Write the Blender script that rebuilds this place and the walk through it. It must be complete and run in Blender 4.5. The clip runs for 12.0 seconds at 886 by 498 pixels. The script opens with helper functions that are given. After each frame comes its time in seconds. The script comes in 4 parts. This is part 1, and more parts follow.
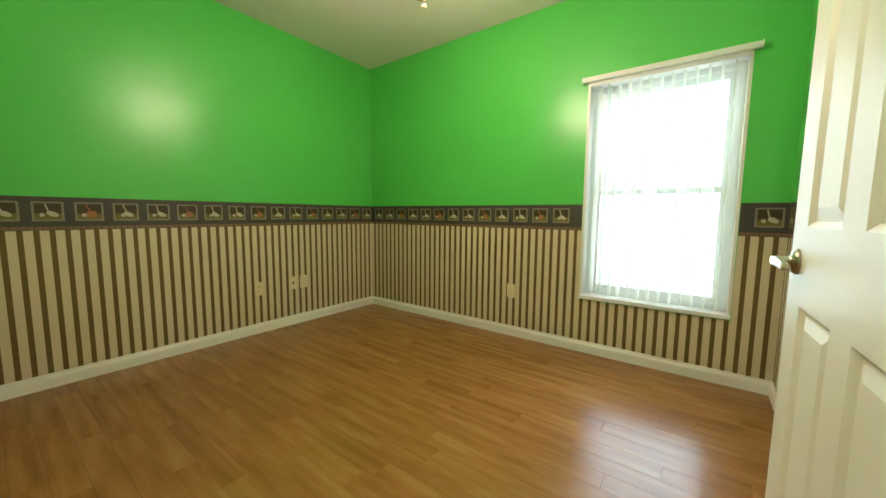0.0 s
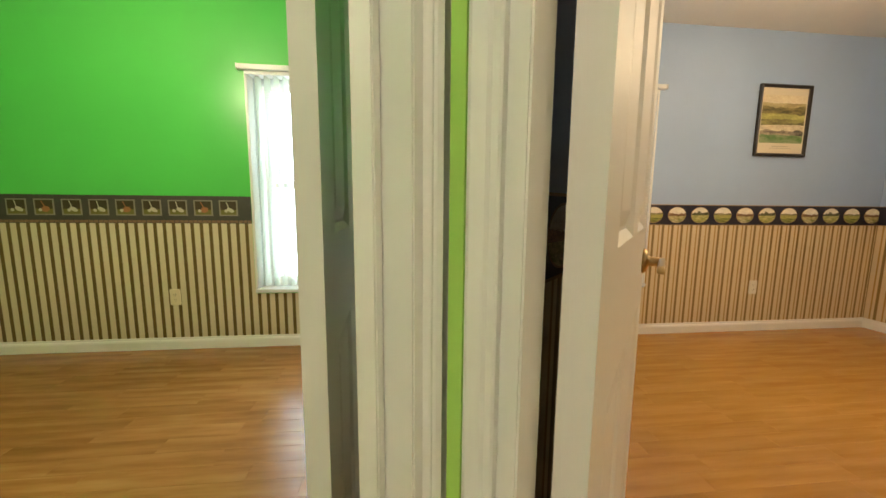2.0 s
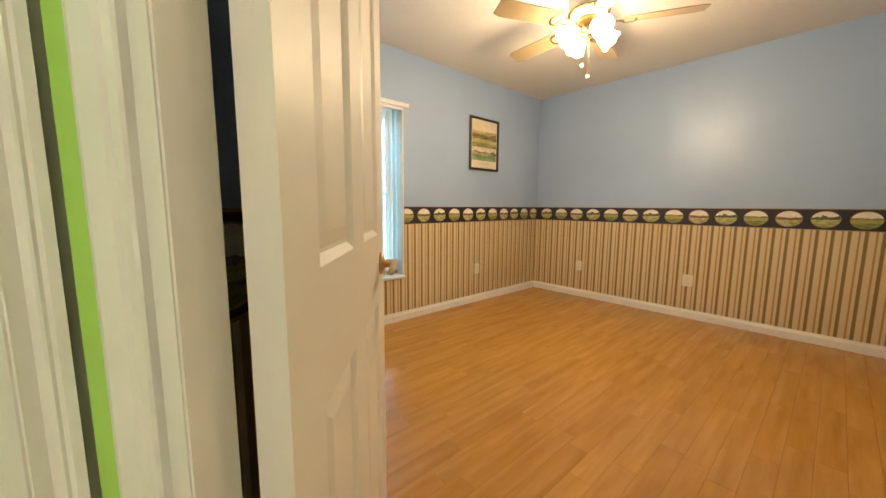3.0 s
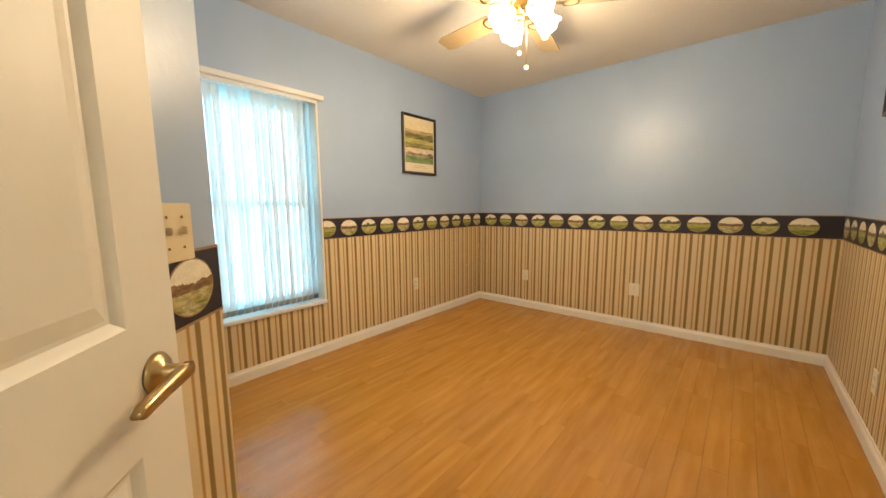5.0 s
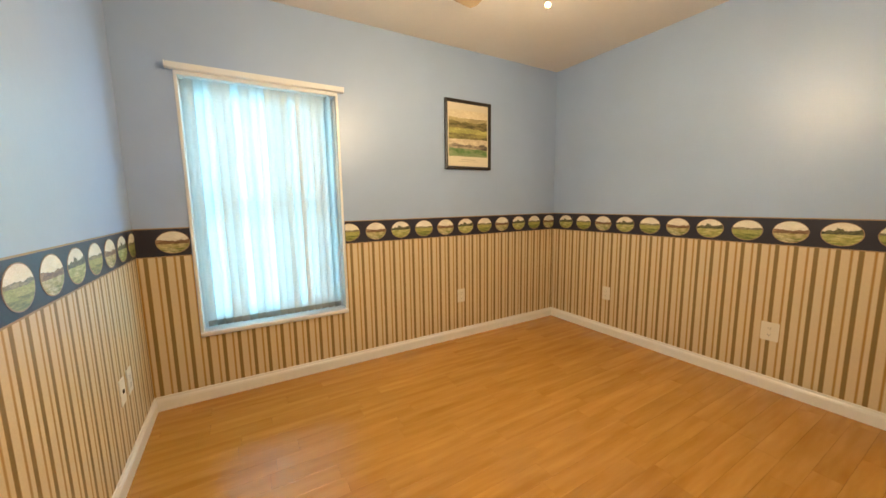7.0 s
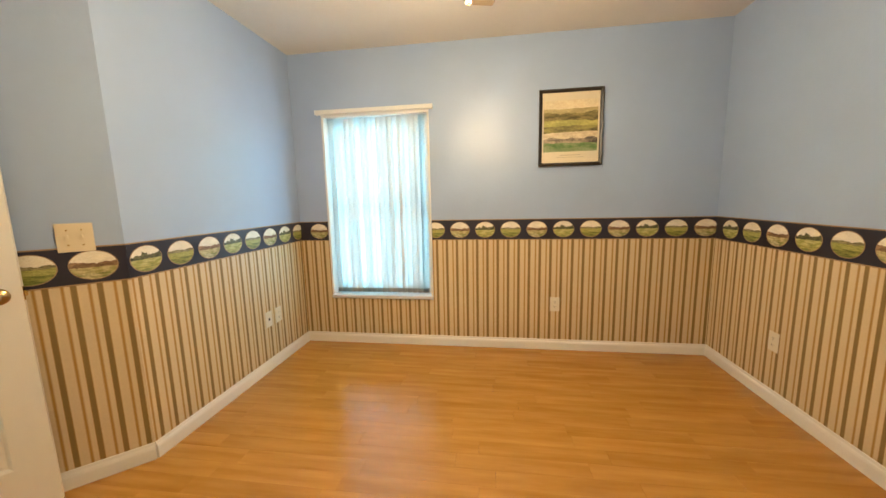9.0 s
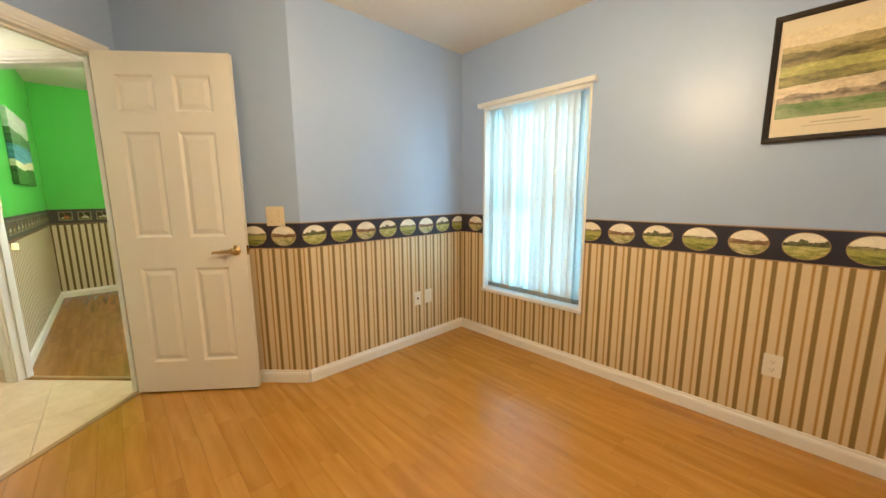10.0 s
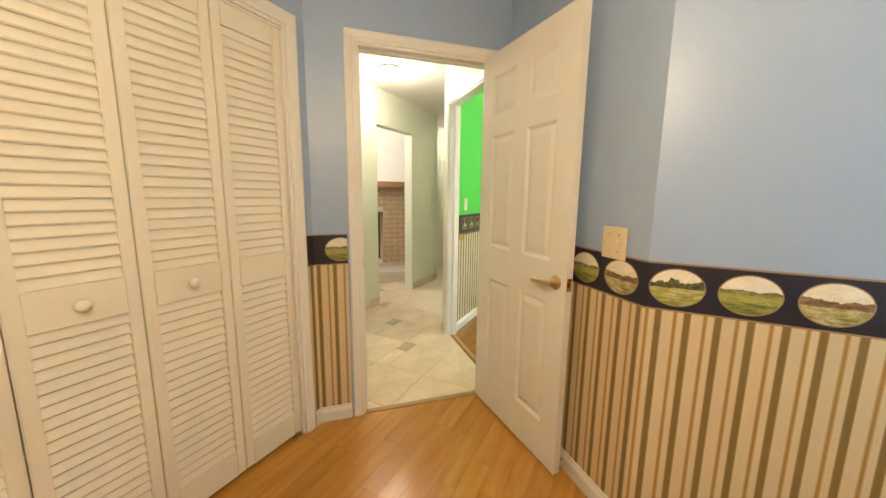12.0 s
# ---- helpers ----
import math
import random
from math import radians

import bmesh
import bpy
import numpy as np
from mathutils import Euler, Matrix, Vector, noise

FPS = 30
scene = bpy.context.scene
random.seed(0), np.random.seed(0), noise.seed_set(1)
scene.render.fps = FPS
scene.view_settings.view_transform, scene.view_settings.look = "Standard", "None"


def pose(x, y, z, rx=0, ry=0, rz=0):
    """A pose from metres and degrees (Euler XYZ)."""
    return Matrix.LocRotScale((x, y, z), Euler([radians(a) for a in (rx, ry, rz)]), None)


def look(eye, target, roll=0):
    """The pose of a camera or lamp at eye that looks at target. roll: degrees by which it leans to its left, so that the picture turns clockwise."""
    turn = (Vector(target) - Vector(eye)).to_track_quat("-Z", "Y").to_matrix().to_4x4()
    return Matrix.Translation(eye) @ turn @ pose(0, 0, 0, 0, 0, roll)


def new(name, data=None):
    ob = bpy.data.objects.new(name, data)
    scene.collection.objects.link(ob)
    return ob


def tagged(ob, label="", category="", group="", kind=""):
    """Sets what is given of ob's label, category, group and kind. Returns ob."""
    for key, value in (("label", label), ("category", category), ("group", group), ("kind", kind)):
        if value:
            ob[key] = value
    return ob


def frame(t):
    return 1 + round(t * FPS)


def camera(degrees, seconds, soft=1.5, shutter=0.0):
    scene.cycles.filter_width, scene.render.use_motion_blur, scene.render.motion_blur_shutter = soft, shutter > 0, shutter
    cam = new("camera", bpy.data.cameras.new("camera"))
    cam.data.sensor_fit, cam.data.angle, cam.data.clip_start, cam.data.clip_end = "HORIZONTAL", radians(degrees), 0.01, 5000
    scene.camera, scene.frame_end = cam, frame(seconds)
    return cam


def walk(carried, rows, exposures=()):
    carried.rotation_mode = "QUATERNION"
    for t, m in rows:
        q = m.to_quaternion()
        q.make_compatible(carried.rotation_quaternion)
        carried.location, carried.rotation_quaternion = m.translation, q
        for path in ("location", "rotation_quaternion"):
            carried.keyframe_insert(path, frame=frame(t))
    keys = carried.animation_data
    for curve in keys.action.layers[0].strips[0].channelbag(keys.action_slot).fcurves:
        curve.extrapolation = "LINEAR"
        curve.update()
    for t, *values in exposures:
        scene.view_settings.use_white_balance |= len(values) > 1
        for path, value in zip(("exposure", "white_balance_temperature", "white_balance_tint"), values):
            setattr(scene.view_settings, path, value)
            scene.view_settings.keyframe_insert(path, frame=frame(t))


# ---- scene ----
cam = camera(103.6, 12.0)
PATH = [
    (0, (1.118, 0.567, 1.025), (-0.069, 2.164, 0.825), 0.5),
    (0.5, (1.057, 0.658, 1.035), (-0.136, 2.25, 0.833), 0.3),
    (1, (1.141, 0.67, 1.029), (0.038, 2.325, 0.818), -0.1),
    (1.5, (1.416, 0.619, 1.035), (0.8, 2.508, 0.803), -0.6),
    (2, (1.493, 0.614, 1.05), (1.705, 2.587, 0.804), 0.5),
    (2.3, (1.511, 0.562, 1.065), (2.25, 2.402, 0.801), 0.8),
    (2.5, (1.519, 0.526, 1.066), (2.512, 2.243, 0.809), 0.5),
    (3, (1.57, 0.57, 1.08), (2.886, 2.057, 0.836), 0.3),
    (3.5, (1.647, 0.617, 1.124), (3.129, 1.938, 0.878), -0.0),
    (3.7, (1.668, 0.642, 1.131), (3.19, 1.915, 0.885), -0.2),
    (5.5, (2.203, 0.799, 1.174), (3.676, 2.128, 0.921), -1.0),
    (6, (2.426, 0.823, 1.173), (3.75, 2.301, 0.92), -1.0),
    (6.5, (2.619, 0.809, 1.176), (3.771, 2.423, 0.921), -1.1),
    (8.5, (3.541, 0.409, 1.244), (3.768, 2.376, 0.961), -0.6),
    (9, (3.949, 0.408, 1.244), (3.664, 2.368, 0.961), -1.3),
    (9.5, (4.272, 0.614, 1.223), (3.454, 2.418, 0.947), -0.7),
    (10, (4.501, 0.909, 1.236), (3.064, 2.267, 0.935), -0.4),
    (10.5, (4.619, 1.202, 1.236), (2.749, 1.85, 0.947), 0.7),
    (11, (4.465, 1.57, 1.243), (2.492, 1.447, 0.942), 0.7),
    (11.5, (4.069, 1.731, 1.261), (2.196, 1.099, 0.958), 0.8),
    (12, (3.652, 1.666, 1.292), (1.888, 0.774, 0.982), 0.7),
]
walk(cam, [(t, look(eye, target, roll)) for t, eye, target, roll in PATH],
     exposures=[(0.0, 0.92), (1.0, 0.90), (1.5, 1.0), (2.5, 1.07), (3.0, 1.24), (3.5, 1.3), (6.0, 1.3), (9.0, 1.38), (10.5, 1.28), (12.0, 1.28)])

# ---- world, sun and the daylight in the two windows ----
world = bpy.data.worlds.new("world")
scene.world = world
world.use_nodes = True
wn = world.node_tree
sky = wn.nodes.new("ShaderNodeTexSky")
sky.sky_type, sky.sun_disc = "NISHITA", False
sky.sun_elevation, sky.sun_rotation = radians(48), radians(200)
wn.nodes["Background"].inputs["Strength"].default_value = 0.12
wn.links.new(sky.outputs["Color"], wn.nodes["Background"].inputs["Color"])
sun = new("sun", bpy.data.lights.new("sun", "SUN"))
sun.data.energy, sun.data.angle, sun.data.color = 3.0, radians(0.5), (1.0, 0.95, 0.88)
sun.matrix_world = look((0, -8, 9), (2, 0, 0))

R2 = math.sqrt(2)


def diag(s, t):
    """A point of the plan given along (s, to the north-east) and across (t, to the south-east) the slanting walls."""
    return ((s + t) / R2, (s - t) / R2)


def area_lamp(name, at, towards, w, h, watts, colour):
    lamp = new(name, bpy.data.lights.new(name, "AREA"))
    lamp.data.shape, lamp.data.size, lamp.data.size_y = "RECTANGLE", w, h
    lamp.data.energy, lamp.data.color = watts, colour
    lamp.matrix_world = look(at, towards)
    return lamp


def point_lamp(name, at, watts, colour, radius):
    lamp = new(name, bpy.data.lights.new(name, "POINT"))
    lamp.data.energy, lamp.data.color, lamp.data.shadow_soft_size = watts, colour, radius
    lamp.location = at
    return lamp


DAY = (0.39, 0.78, 1.0)
WARM = (1.0, 0.735, 0.43)
area_lamp("daylight_blue_room", (2.995, 3.80, 1.18), (2.995, 2.0, 1.18), 1.4, 2.0, 27, DAY)
area_lamp("daylight_green_room", (0.845, 3.50, 1.18), (0.845, 2.0, 1.18), 0.95, 1.6, 21, (0.72, 0.88, 0.99))
FAN = (3.83, 1.74)
GFAN = (0.01, 1.845)
for k in range(3):
    a = radians(20 + 120 * k)
    point_lamp("fan_bulb_light", (FAN[0] + 0.13 * math.cos(a), FAN[1] + 0.13 * math.sin(a), 1.945), 8.5, WARM, 0.05)
    point_lamp("fan_bulb_light", (GFAN[0] + 0.13 * math.cos(a), GFAN[1] + 0.13 * math.sin(a), 2.08), 8.6, (1.0, 0.82, 0.56), 0.05)
HALL_LIGHTS = [(0.84, -0.33, 12), (-2.2, -0.75, 6)]
for x, y, watts in HALL_LIGHTS:
    point_lamp("hall_dome_light", (x, y, 2.30), watts, (1.0, 0.88, 0.74), 0.09)
# Unseen fill lamp added to brighten the room beyond the hall opening.
point_lamp("fireplace_room_fill", (0.35, -1.75, 2.3), 23, (1.0, 0.95, 0.86), 0.15)


# ---- materials ----
def material(name):
    m = bpy.data.materials.new(name)
    m.use_nodes = True
    nt = m.node_tree
    return m, nt, nt.nodes["Principled BSDF"]


def node(nt, kind, **values):
    n = nt.nodes.new(kind)
    for key, value in values.items():
        n.inputs[key].default_value = value
    return n


def ramp(nt, fac, stops, constant=False):
    r = nt.nodes.new("ShaderNodeValToRGB")
    e = r.color_ramp.elements
    while len(e) < len(stops):
        e.new(0.5)
    for el, (p, c) in zip(e, stops):
        el.position, el.color = p, (*c, 1)
    if constant:
        r.color_ramp.interpolation = "CONSTANT"
    nt.links.new(fac, r.inputs["Fac"])
    return r.outputs["Color"]


def mixed(nt, fac, a, b, blend="MIX"):
    m = nt.nodes.new("ShaderNodeMix")
    m.data_type, m.blend_type = "RGBA", blend
    for key, v in ((0, fac), (6, a), (7, b)):
        if isinstance(v, (int, float)):
            m.inputs[key].default_value = v
        elif isinstance(v, tuple):
            m.inputs[key].default_value = (*v, 1)
        else:
            nt.links.new(v, m.inputs[key])
    return m.outputs[2]


def math_node(nt, op, a, b=None):
    m = nt.nodes.new("ShaderNodeMath")
    m.operation = op
    for i, v in enumerate((a, b)):
        if v is None:
            continue
        if isinstance(v, (int, float)):
            m.inputs[i].default_value = v
        else:
            nt.links.new(v, m.inputs[i])
    return m.outputs[0]


def coords(nt, scale=(1, 1, 1)):
    tc = nt.nodes.new("ShaderNodeTexCoord")
    mp = nt.nodes.new("ShaderNodeMapping")
    mp.inputs["Scale"].default_value = scale
    nt.links.new(tc.outputs["Object"], mp.inputs["Vector"])
    return mp.outputs["Vector"]


def noise_tex(nt, vec, scale, detail=4.0, rough=0.55):
    n = node(nt, "ShaderNodeTexNoise", Scale=scale, Detail=detail, Roughness=rough)
    nt.links.new(vec, n.inputs["Vector"])
    return n.outputs["Fac"]


def bump(nt, bsdf, height, strength, dist=0.002):
    b = node(nt, "ShaderNodeBump", Strength=strength, Distance=dist)
    nt.links.new(height, b.inputs["Height"])
    nt.links.new(b.outputs["Normal"], bsdf.inputs["Normal"])


def surface(name, colour, rough=0.5, metal=0.0, vary=0.08, fine=60.0, relief=0.15, spec=0.5, stretch=(1, 1, 1)):
    """A plain surface with grain and larger stains."""
    m, nt, b = material(name)
    v = coords(nt, stretch)
    big, small = noise_tex(nt, v, 2.3), noise_tex(nt, v, fine)
    dark = tuple(c * (1 - vary) for c in colour)
    lite = tuple(min(1, c * (1 + vary * 0.6)) for c in colour)
    c = ramp(nt, big, [(0.3, dark), (0.7, lite)])
    c = mixed(nt, 0.35, c, ramp(nt, small, [(0.3, dark), (0.7, lite)]))
    nt.links.new(c, b.inputs["Base Color"])
    r = node(nt, "ShaderNodeMapRange")
    r.inputs["To Min"].default_value, r.inputs["To Max"].default_value = rough * 0.88, min(1, rough * 1.15)
    nt.links.new(small, r.inputs["Value"])
    nt.links.new(r.outputs["Result"], b.inputs["Roughness"])
    b.inputs["Metallic"].default_value = metal
    b.inputs["Specular IOR Level"].default_value = spec
    if relief:
        bump(nt, b, small, relief)
    return m


def wall_paint(name, colour, rough=0.36):
    """Satin wall paint over a knocked-down plaster texture."""
    m, nt, b = material(name)
    v = coords(nt)
    big, peel, fine = noise_tex(nt, v, 1.4), noise_tex(nt, v, 38, 3, 0.5), noise_tex(nt, v, 160, 2)
    c = ramp(nt, big, [(0.25, tuple(c * 0.94 for c in colour)), (0.75, tuple(min(1, c * 1.05) for c in colour))])
    nt.links.new(c, b.inputs["Base Color"])
    b.inputs["Roughness"].default_value = rough
    h = math_node(nt, "ADD", peel, math_node(nt, "MULTIPLY", fine, 0.25))
    bump(nt, b, h, 0.22, 0.003)
    return m


def striped_paper(name, period, bands, fleck):
    """Printed wallpaper in upright stripes; bands are (position, colour) along one repeat."""
    m, nt, b = material(name)
    tc = nt.nodes.new("ShaderNodeTexCoord")
    sx = nt.nodes.new("ShaderNodeSeparateXYZ")
    nt.links.new(tc.outputs["Object"], sx.inputs["Vector"])
    u = math_node(nt, "FRACT", math_node(nt, "MULTIPLY", sx.outputs["X"], 1.0 / period))
    c = ramp(nt, u, bands, constant=True)
    v = coords(nt)
    grain = noise_tex(nt, v, 220, 3)
    stain = noise_tex(nt, v, 1.7)
    c = mixed(nt, fleck, c, ramp(nt, grain, [(0.3, (0.25, 0.2, 0.12)), (0.7, (0.9, 0.84, 0.7))]), "OVERLAY")
    c = mixed(nt, 0.10, c, ramp(nt, stain, [(0.35, (0.5, 0.42, 0.3)), (0.65, (1, 1, 1))]), "MULTIPLY")
    nt.links.new(c, b.inputs["Base Color"])
    b.inputs["Roughness"].default_value = 0.48
    bump(nt, b, grain, 0.08, 0.001)
    return m


def plank_wood(name, tones):
    """Laminate oak: each board its own tone, grain along x."""
    m, nt, b = material(name)
    tc = nt.nodes.new("ShaderNodeTexCoord")
    oi = nt.nodes.new("ShaderNodeObjectInfo")
    add = nt.nodes.new("ShaderNodeVectorMath")
    sc = nt.nodes.new("ShaderNodeVectorMath")
    sc.operation = "SCALE"
    cmb = nt.nodes.new("ShaderNodeCombineXYZ")
    for k in ("X", "Y", "Z"):
        nt.links.new(oi.outputs["Random"], cmb.inputs[k])
    nt.links.new(cmb.outputs["Vector"], sc.inputs[0])
    sc.inputs["Scale"].default_value = 37.0
    nt.links.new(tc.outputs["Object"], add.inputs[0])
    nt.links.new(sc.outputs["Vector"], add.inputs[1])
    mp = nt.nodes.new("ShaderNodeMapping")
    mp.inputs["Scale"].default_value = (1.1, 8, 8)
    nt.links.new(add.outputs["Vector"], mp.inputs["Vector"])
    v = mp.outputs["Vector"]
    grain = noise_tex(nt, v, 2.2, 4, 0.5)
    fibre = noise_tex(nt, v, 9.0, 3, 0.5)
    wav = node(nt, "ShaderNodeTexWave", Scale=0.55, Distortion=7.0, Detail=3.0)
    wav.bands_direction = "Y"
    nt.links.new(v, wav.inputs["Vector"])
    c = ramp(nt, grain, [(0.28, tones[0]), (0.5, tones[1]), (0.72, tones[2])])
    c = mixed(nt, 0.18, c, ramp(nt, wav.outputs["Fac"], [(0.2, tones[0]), (0.8, tones[2])]))
    c = mixed(nt, 0.10, c, ramp(nt, fibre, [(0.35, tones[0]), (0.65, tones[2])]))
    shade = ramp(nt, oi.outputs["Random"], [(0.0, (0.90, 0.88, 0.85)), (0.5, (0.965, 0.96, 0.95)), (1.0, (1.0, 1.0, 1.0))])
    c = mixed(nt, 1.0, c, shade, "MULTIPLY")
    nt.links.new(c, b.inputs["Base Color"])
    r = node(nt, "ShaderNodeMapRange")
    r.inputs["To Min"].default_value, r.inputs["To Max"].default_value = 0.17, 0.27
    nt.links.new(fibre, r.inputs["Value"])
    nt.links.new(r.outputs["Result"], b.inputs["Roughness"])
    bump(nt, b, fibre, 0.03, 0.001)
    return m


def stone_tile(name, a, c2, rough=0.3):
    m, nt, b = material(name)
    v = coords(nt)
    oi = nt.nodes.new("ShaderNodeObjectInfo")
    n1 = noise_tex(nt, v, 5, 8, 0.65)
    n2 = noise_tex(nt, v, 26, 5, 0.6)
    c = ramp(nt, n1, [(0.35, a), (0.65, c2)])
    c = mixed(nt, 0.3, c, ramp(nt, n2, [(0.3, a), (0.7, c2)]))
    c = mixed(nt, 1.0, c, ramp(nt, oi.outputs["Random"], [(0, (0.88, 0.87, 0.85)), (1, (1, 1, 1))]), "MULTIPLY")
    nt.links.new(c, b.inputs["Base Color"])
    b.inputs["Roughness"].default_value = rough
    bump(nt, b, n2, 0.12, 0.002)
    return m


def landscape(name, layers, sky_c, seed=0.0, speckle=0.35):
    """A printed view: hills one in front of the other, each layer (height, unevenness, width of its bumps, two colours), over a pale sky."""
    m, nt, b = material(name)
    tc = nt.nodes.new("ShaderNodeTexCoord")
    sx = nt.nodes.new("ShaderNodeSeparateXYZ")
    nt.links.new(tc.outputs["UV"], sx.inputs["Vector"])

    def field(fx, fy, off, detail=4.0):
        mp = nt.nodes.new("ShaderNodeMapping")
        mp.inputs["Scale"].default_value = (fx, fy, 1)
        mp.inputs["Location"].default_value = (off + seed, off * 1.7, seed)
        nt.links.new(tc.outputs["UV"], mp.inputs["Vector"])
        return noise_tex(nt, mp.outputs["Vector"], 1.0, detail, 0.6)

    c = ramp(nt, field(2.5, 5.0, 9.1), [(0.35, tuple(x * 0.86 for x in sky_c)), (0.65, sky_c)])
    for k, (height, rough, bumps, col_a, col_b) in enumerate(layers):
        edge = math_node(nt, "ADD", height, math_node(nt, "MULTIPLY", math_node(nt, "SUBTRACT", field(bumps, 0.4, 3.3 * k + 1, 5.0), 0.5), rough))
        mask = math_node(nt, "LESS_THAN", sx.outputs["Y"], edge)
        body = ramp(nt, field(bumps * 1.5, 11.0, 5.7 * k + 2, 6.0), [(0.38, col_a), (0.62, col_b)])
        c = mixed(nt, mask, c, body)
    c = mixed(nt, speckle, c, ramp(nt, field(22, 26, 4.4, 3.0), [(0.3, (0.2, 0.2, 0.15)), (0.7, (0.95, 0.93, 0.88))]), "OVERLAY")
    nt.links.new(c, b.inputs["Base Color"])
    b.inputs["Roughness"].default_value = 0.4
    return m


def glass_mat(name):
    m, nt, b = material(name)
    b.inputs["Transmission Weight"].default_value = 1.0
    b.inputs["Roughness"].default_value = 0.0
    b.inputs["IOR"].default_value = 1.45
    b.inputs["Base Color"].default_value = (0.97, 0.99, 0.99, 1)
    return m


def vane_mat(name, colour, through_part):
    """Vinyl vane that lets part of the daylight through."""
    m, nt, b = material(name)
    v = coords(nt)
    n = noise_tex(nt, v, 90, 3)
    c = ramp(nt, n, [(0.3, tuple(x * 0.93 for x in colour)), (0.7, colour)])
    nt.links.new(c, b.inputs["Base Color"])
    b.inputs["Roughness"].default_value = 0.45
    tr = nt.nodes.new("ShaderNodeBsdfTranslucent")
    nt.links.new(c, tr.inputs["Color"])
    mx = nt.nodes.new("ShaderNodeMixShader")
    mx.inputs["Fac"].default_value = through_part
    nt.links.new(b.outputs["BSDF"], mx.inputs[1])
    nt.links.new(tr.outputs["BSDF"], mx.inputs[2])
    nt.links.new(mx.outputs["Shader"], nt.nodes["Material Output"].inputs["Surface"])
    return m


def glow(name, colour, strength):
    m, nt, b = material(name)
    b.inputs["Base Color"].default_value = (0.9, 0.88, 0.84, 1)
    b.inputs["Emission Color"].default_value = (*colour, 1)
    b.inputs["Emission Strength"].default_value = strength
    b.inputs["Roughness"].default_value = 0.3
    return m


M_GREEN = wall_paint("green_wall_paint", (0.090, 0.53, 0.092), 0.30)
M_BLUE = wall_paint("blue_wall_paint", (0.345, 0.448, 0.635))
# Lime holds the green room's light bounced onto a strip of hall wall.
M_LIME_BOUNCE = wall_paint("hall_wall_green_bounce", (0.42, 0.70, 0.14))
M_HALL = wall_paint("pale_green_wall_paint", (0.66, 0.69, 0.56))
M_CEIL = surface("ceiling_texture", (0.72, 0.69, 0.64), 0.85, vary=0.04, fine=45, relief=0.5)
M_TRIM = surface("white_trim_paint", (0.78, 0.76, 0.71), 0.32, vary=0.03, fine=25, relief=0.04)
M_DOOR = surface("white_door_paint", (0.76, 0.73, 0.66), 0.45, vary=0.03, fine=28, relief=0.12, stretch=(1, 1, 0.12))
M_LOUVRE = surface("cream_louvre_paint", (0.76, 0.72, 0.62), 0.42, vary=0.03, fine=30, relief=0.05)
CREAM = (0.64, 0.56, 0.40)
M_GSTRIPE = striped_paper("olive_striped_wallpaper", 0.0605, [(0.0, CREAM), (0.60, (0.13, 0.085, 0.02)), (0.985, CREAM)], 0.10)
TAN = (0.66, 0.545, 0.36)
M_BSTRIPE = striped_paper("tan_striped_wallpaper", 0.083, [
    (0.0, TAN), (0.10, (0.40, 0.26, 0.10)), (0.13, (0.235, 0.160, 0.055)), (0.33, (0.40, 0.26, 0.10)), (0.36, TAN),
    (0.56, (0.52, 0.38, 0.19)), (0.60, (0.40, 0.225, 0.055)), (0.68, (0.52, 0.38, 0.19)), (0.72, TAN)], 0.10)
M_BORDER = surface("navy_black_border_print", (0.016, 0.015, 0.030), 0.45, vary=0.2, fine=120, relief=0.05)
M_GBORDER = surface("charcoal_mottled_border_print", (0.055, 0.05, 0.045), 0.5, vary=0.4, fine=35, relief=0.05)
M_RIM = surface("tan_print_line", (0.34, 0.22, 0.12), 0.5, vary=0.15, relief=0)
M_ROPE = surface("rope_edge_print", (0.22, 0.12, 0.07), 0.55, vary=0.3, fine=150)
M_SQFRAME = surface("grey_printed_frame", (0.24, 0.21, 0.16), 0.5, vary=0.2)
M_SQBACK = surface("dark_printed_square", (0.05, 0.03, 0.012), 0.5, vary=0.4, fine=20)
M_SQGRASS = surface("olive_printed_grass", (0.15, 0.13, 0.03), 0.5, vary=0.4, fine=60)
M_CLUB = surface("pale_printed_club", (0.50, 0.45, 0.34), 0.5, vary=0.2)
M_COPPER = surface("copper_printed_club", (0.34, 0.13, 0.05), 0.5, vary=0.2)
PALE = (0.82, 0.77, 0.64)
M_OVALS = [
    landscape("oval_view_brown_ridge", [(0.62, 0.55, 3.0, (0.12, 0.065, 0.028), (0.30, 0.19, 0.10)), (0.42, 0.10, 3.0, (0.24, 0.23, 0.06), (0.52, 0.45, 0.24)), (0.20, 0.12, 2.0, (0.16, 0.18, 0.04), (0.60, 0.52, 0.33))], PALE, 0.3),
    landscape("oval_view_green_hills", [(0.62, 0.20, 4.0, (0.10, 0.10, 0.04), (0.30, 0.26, 0.13)), (0.52, 0.12, 2.5, (0.26, 0.27, 0.06), (0.40, 0.38, 0.12)), (0.30, 0.18, 2.0, (0.10, 0.13, 0.025), (0.30, 0.30, 0.07))], PALE, 1.9),
    landscape("oval_view_trees", [(0.66, 0.60, 5.5, (0.03, 0.04, 0.018), (0.14, 0.14, 0.06)), (0.48, 0.12, 3.0, (0.28, 0.29, 0.07), (0.50, 0.47, 0.20)), (0.26, 0.14, 2.4, (0.20, 0.22, 0.05), (0.46, 0.42, 0.14))], PALE, 4.2)]
M_PLANK_B = plank_wood("honey_oak_laminate", [(0.40, 0.175, 0.026), (0.48, 0.230, 0.039), (0.56, 0.284, 0.058)])
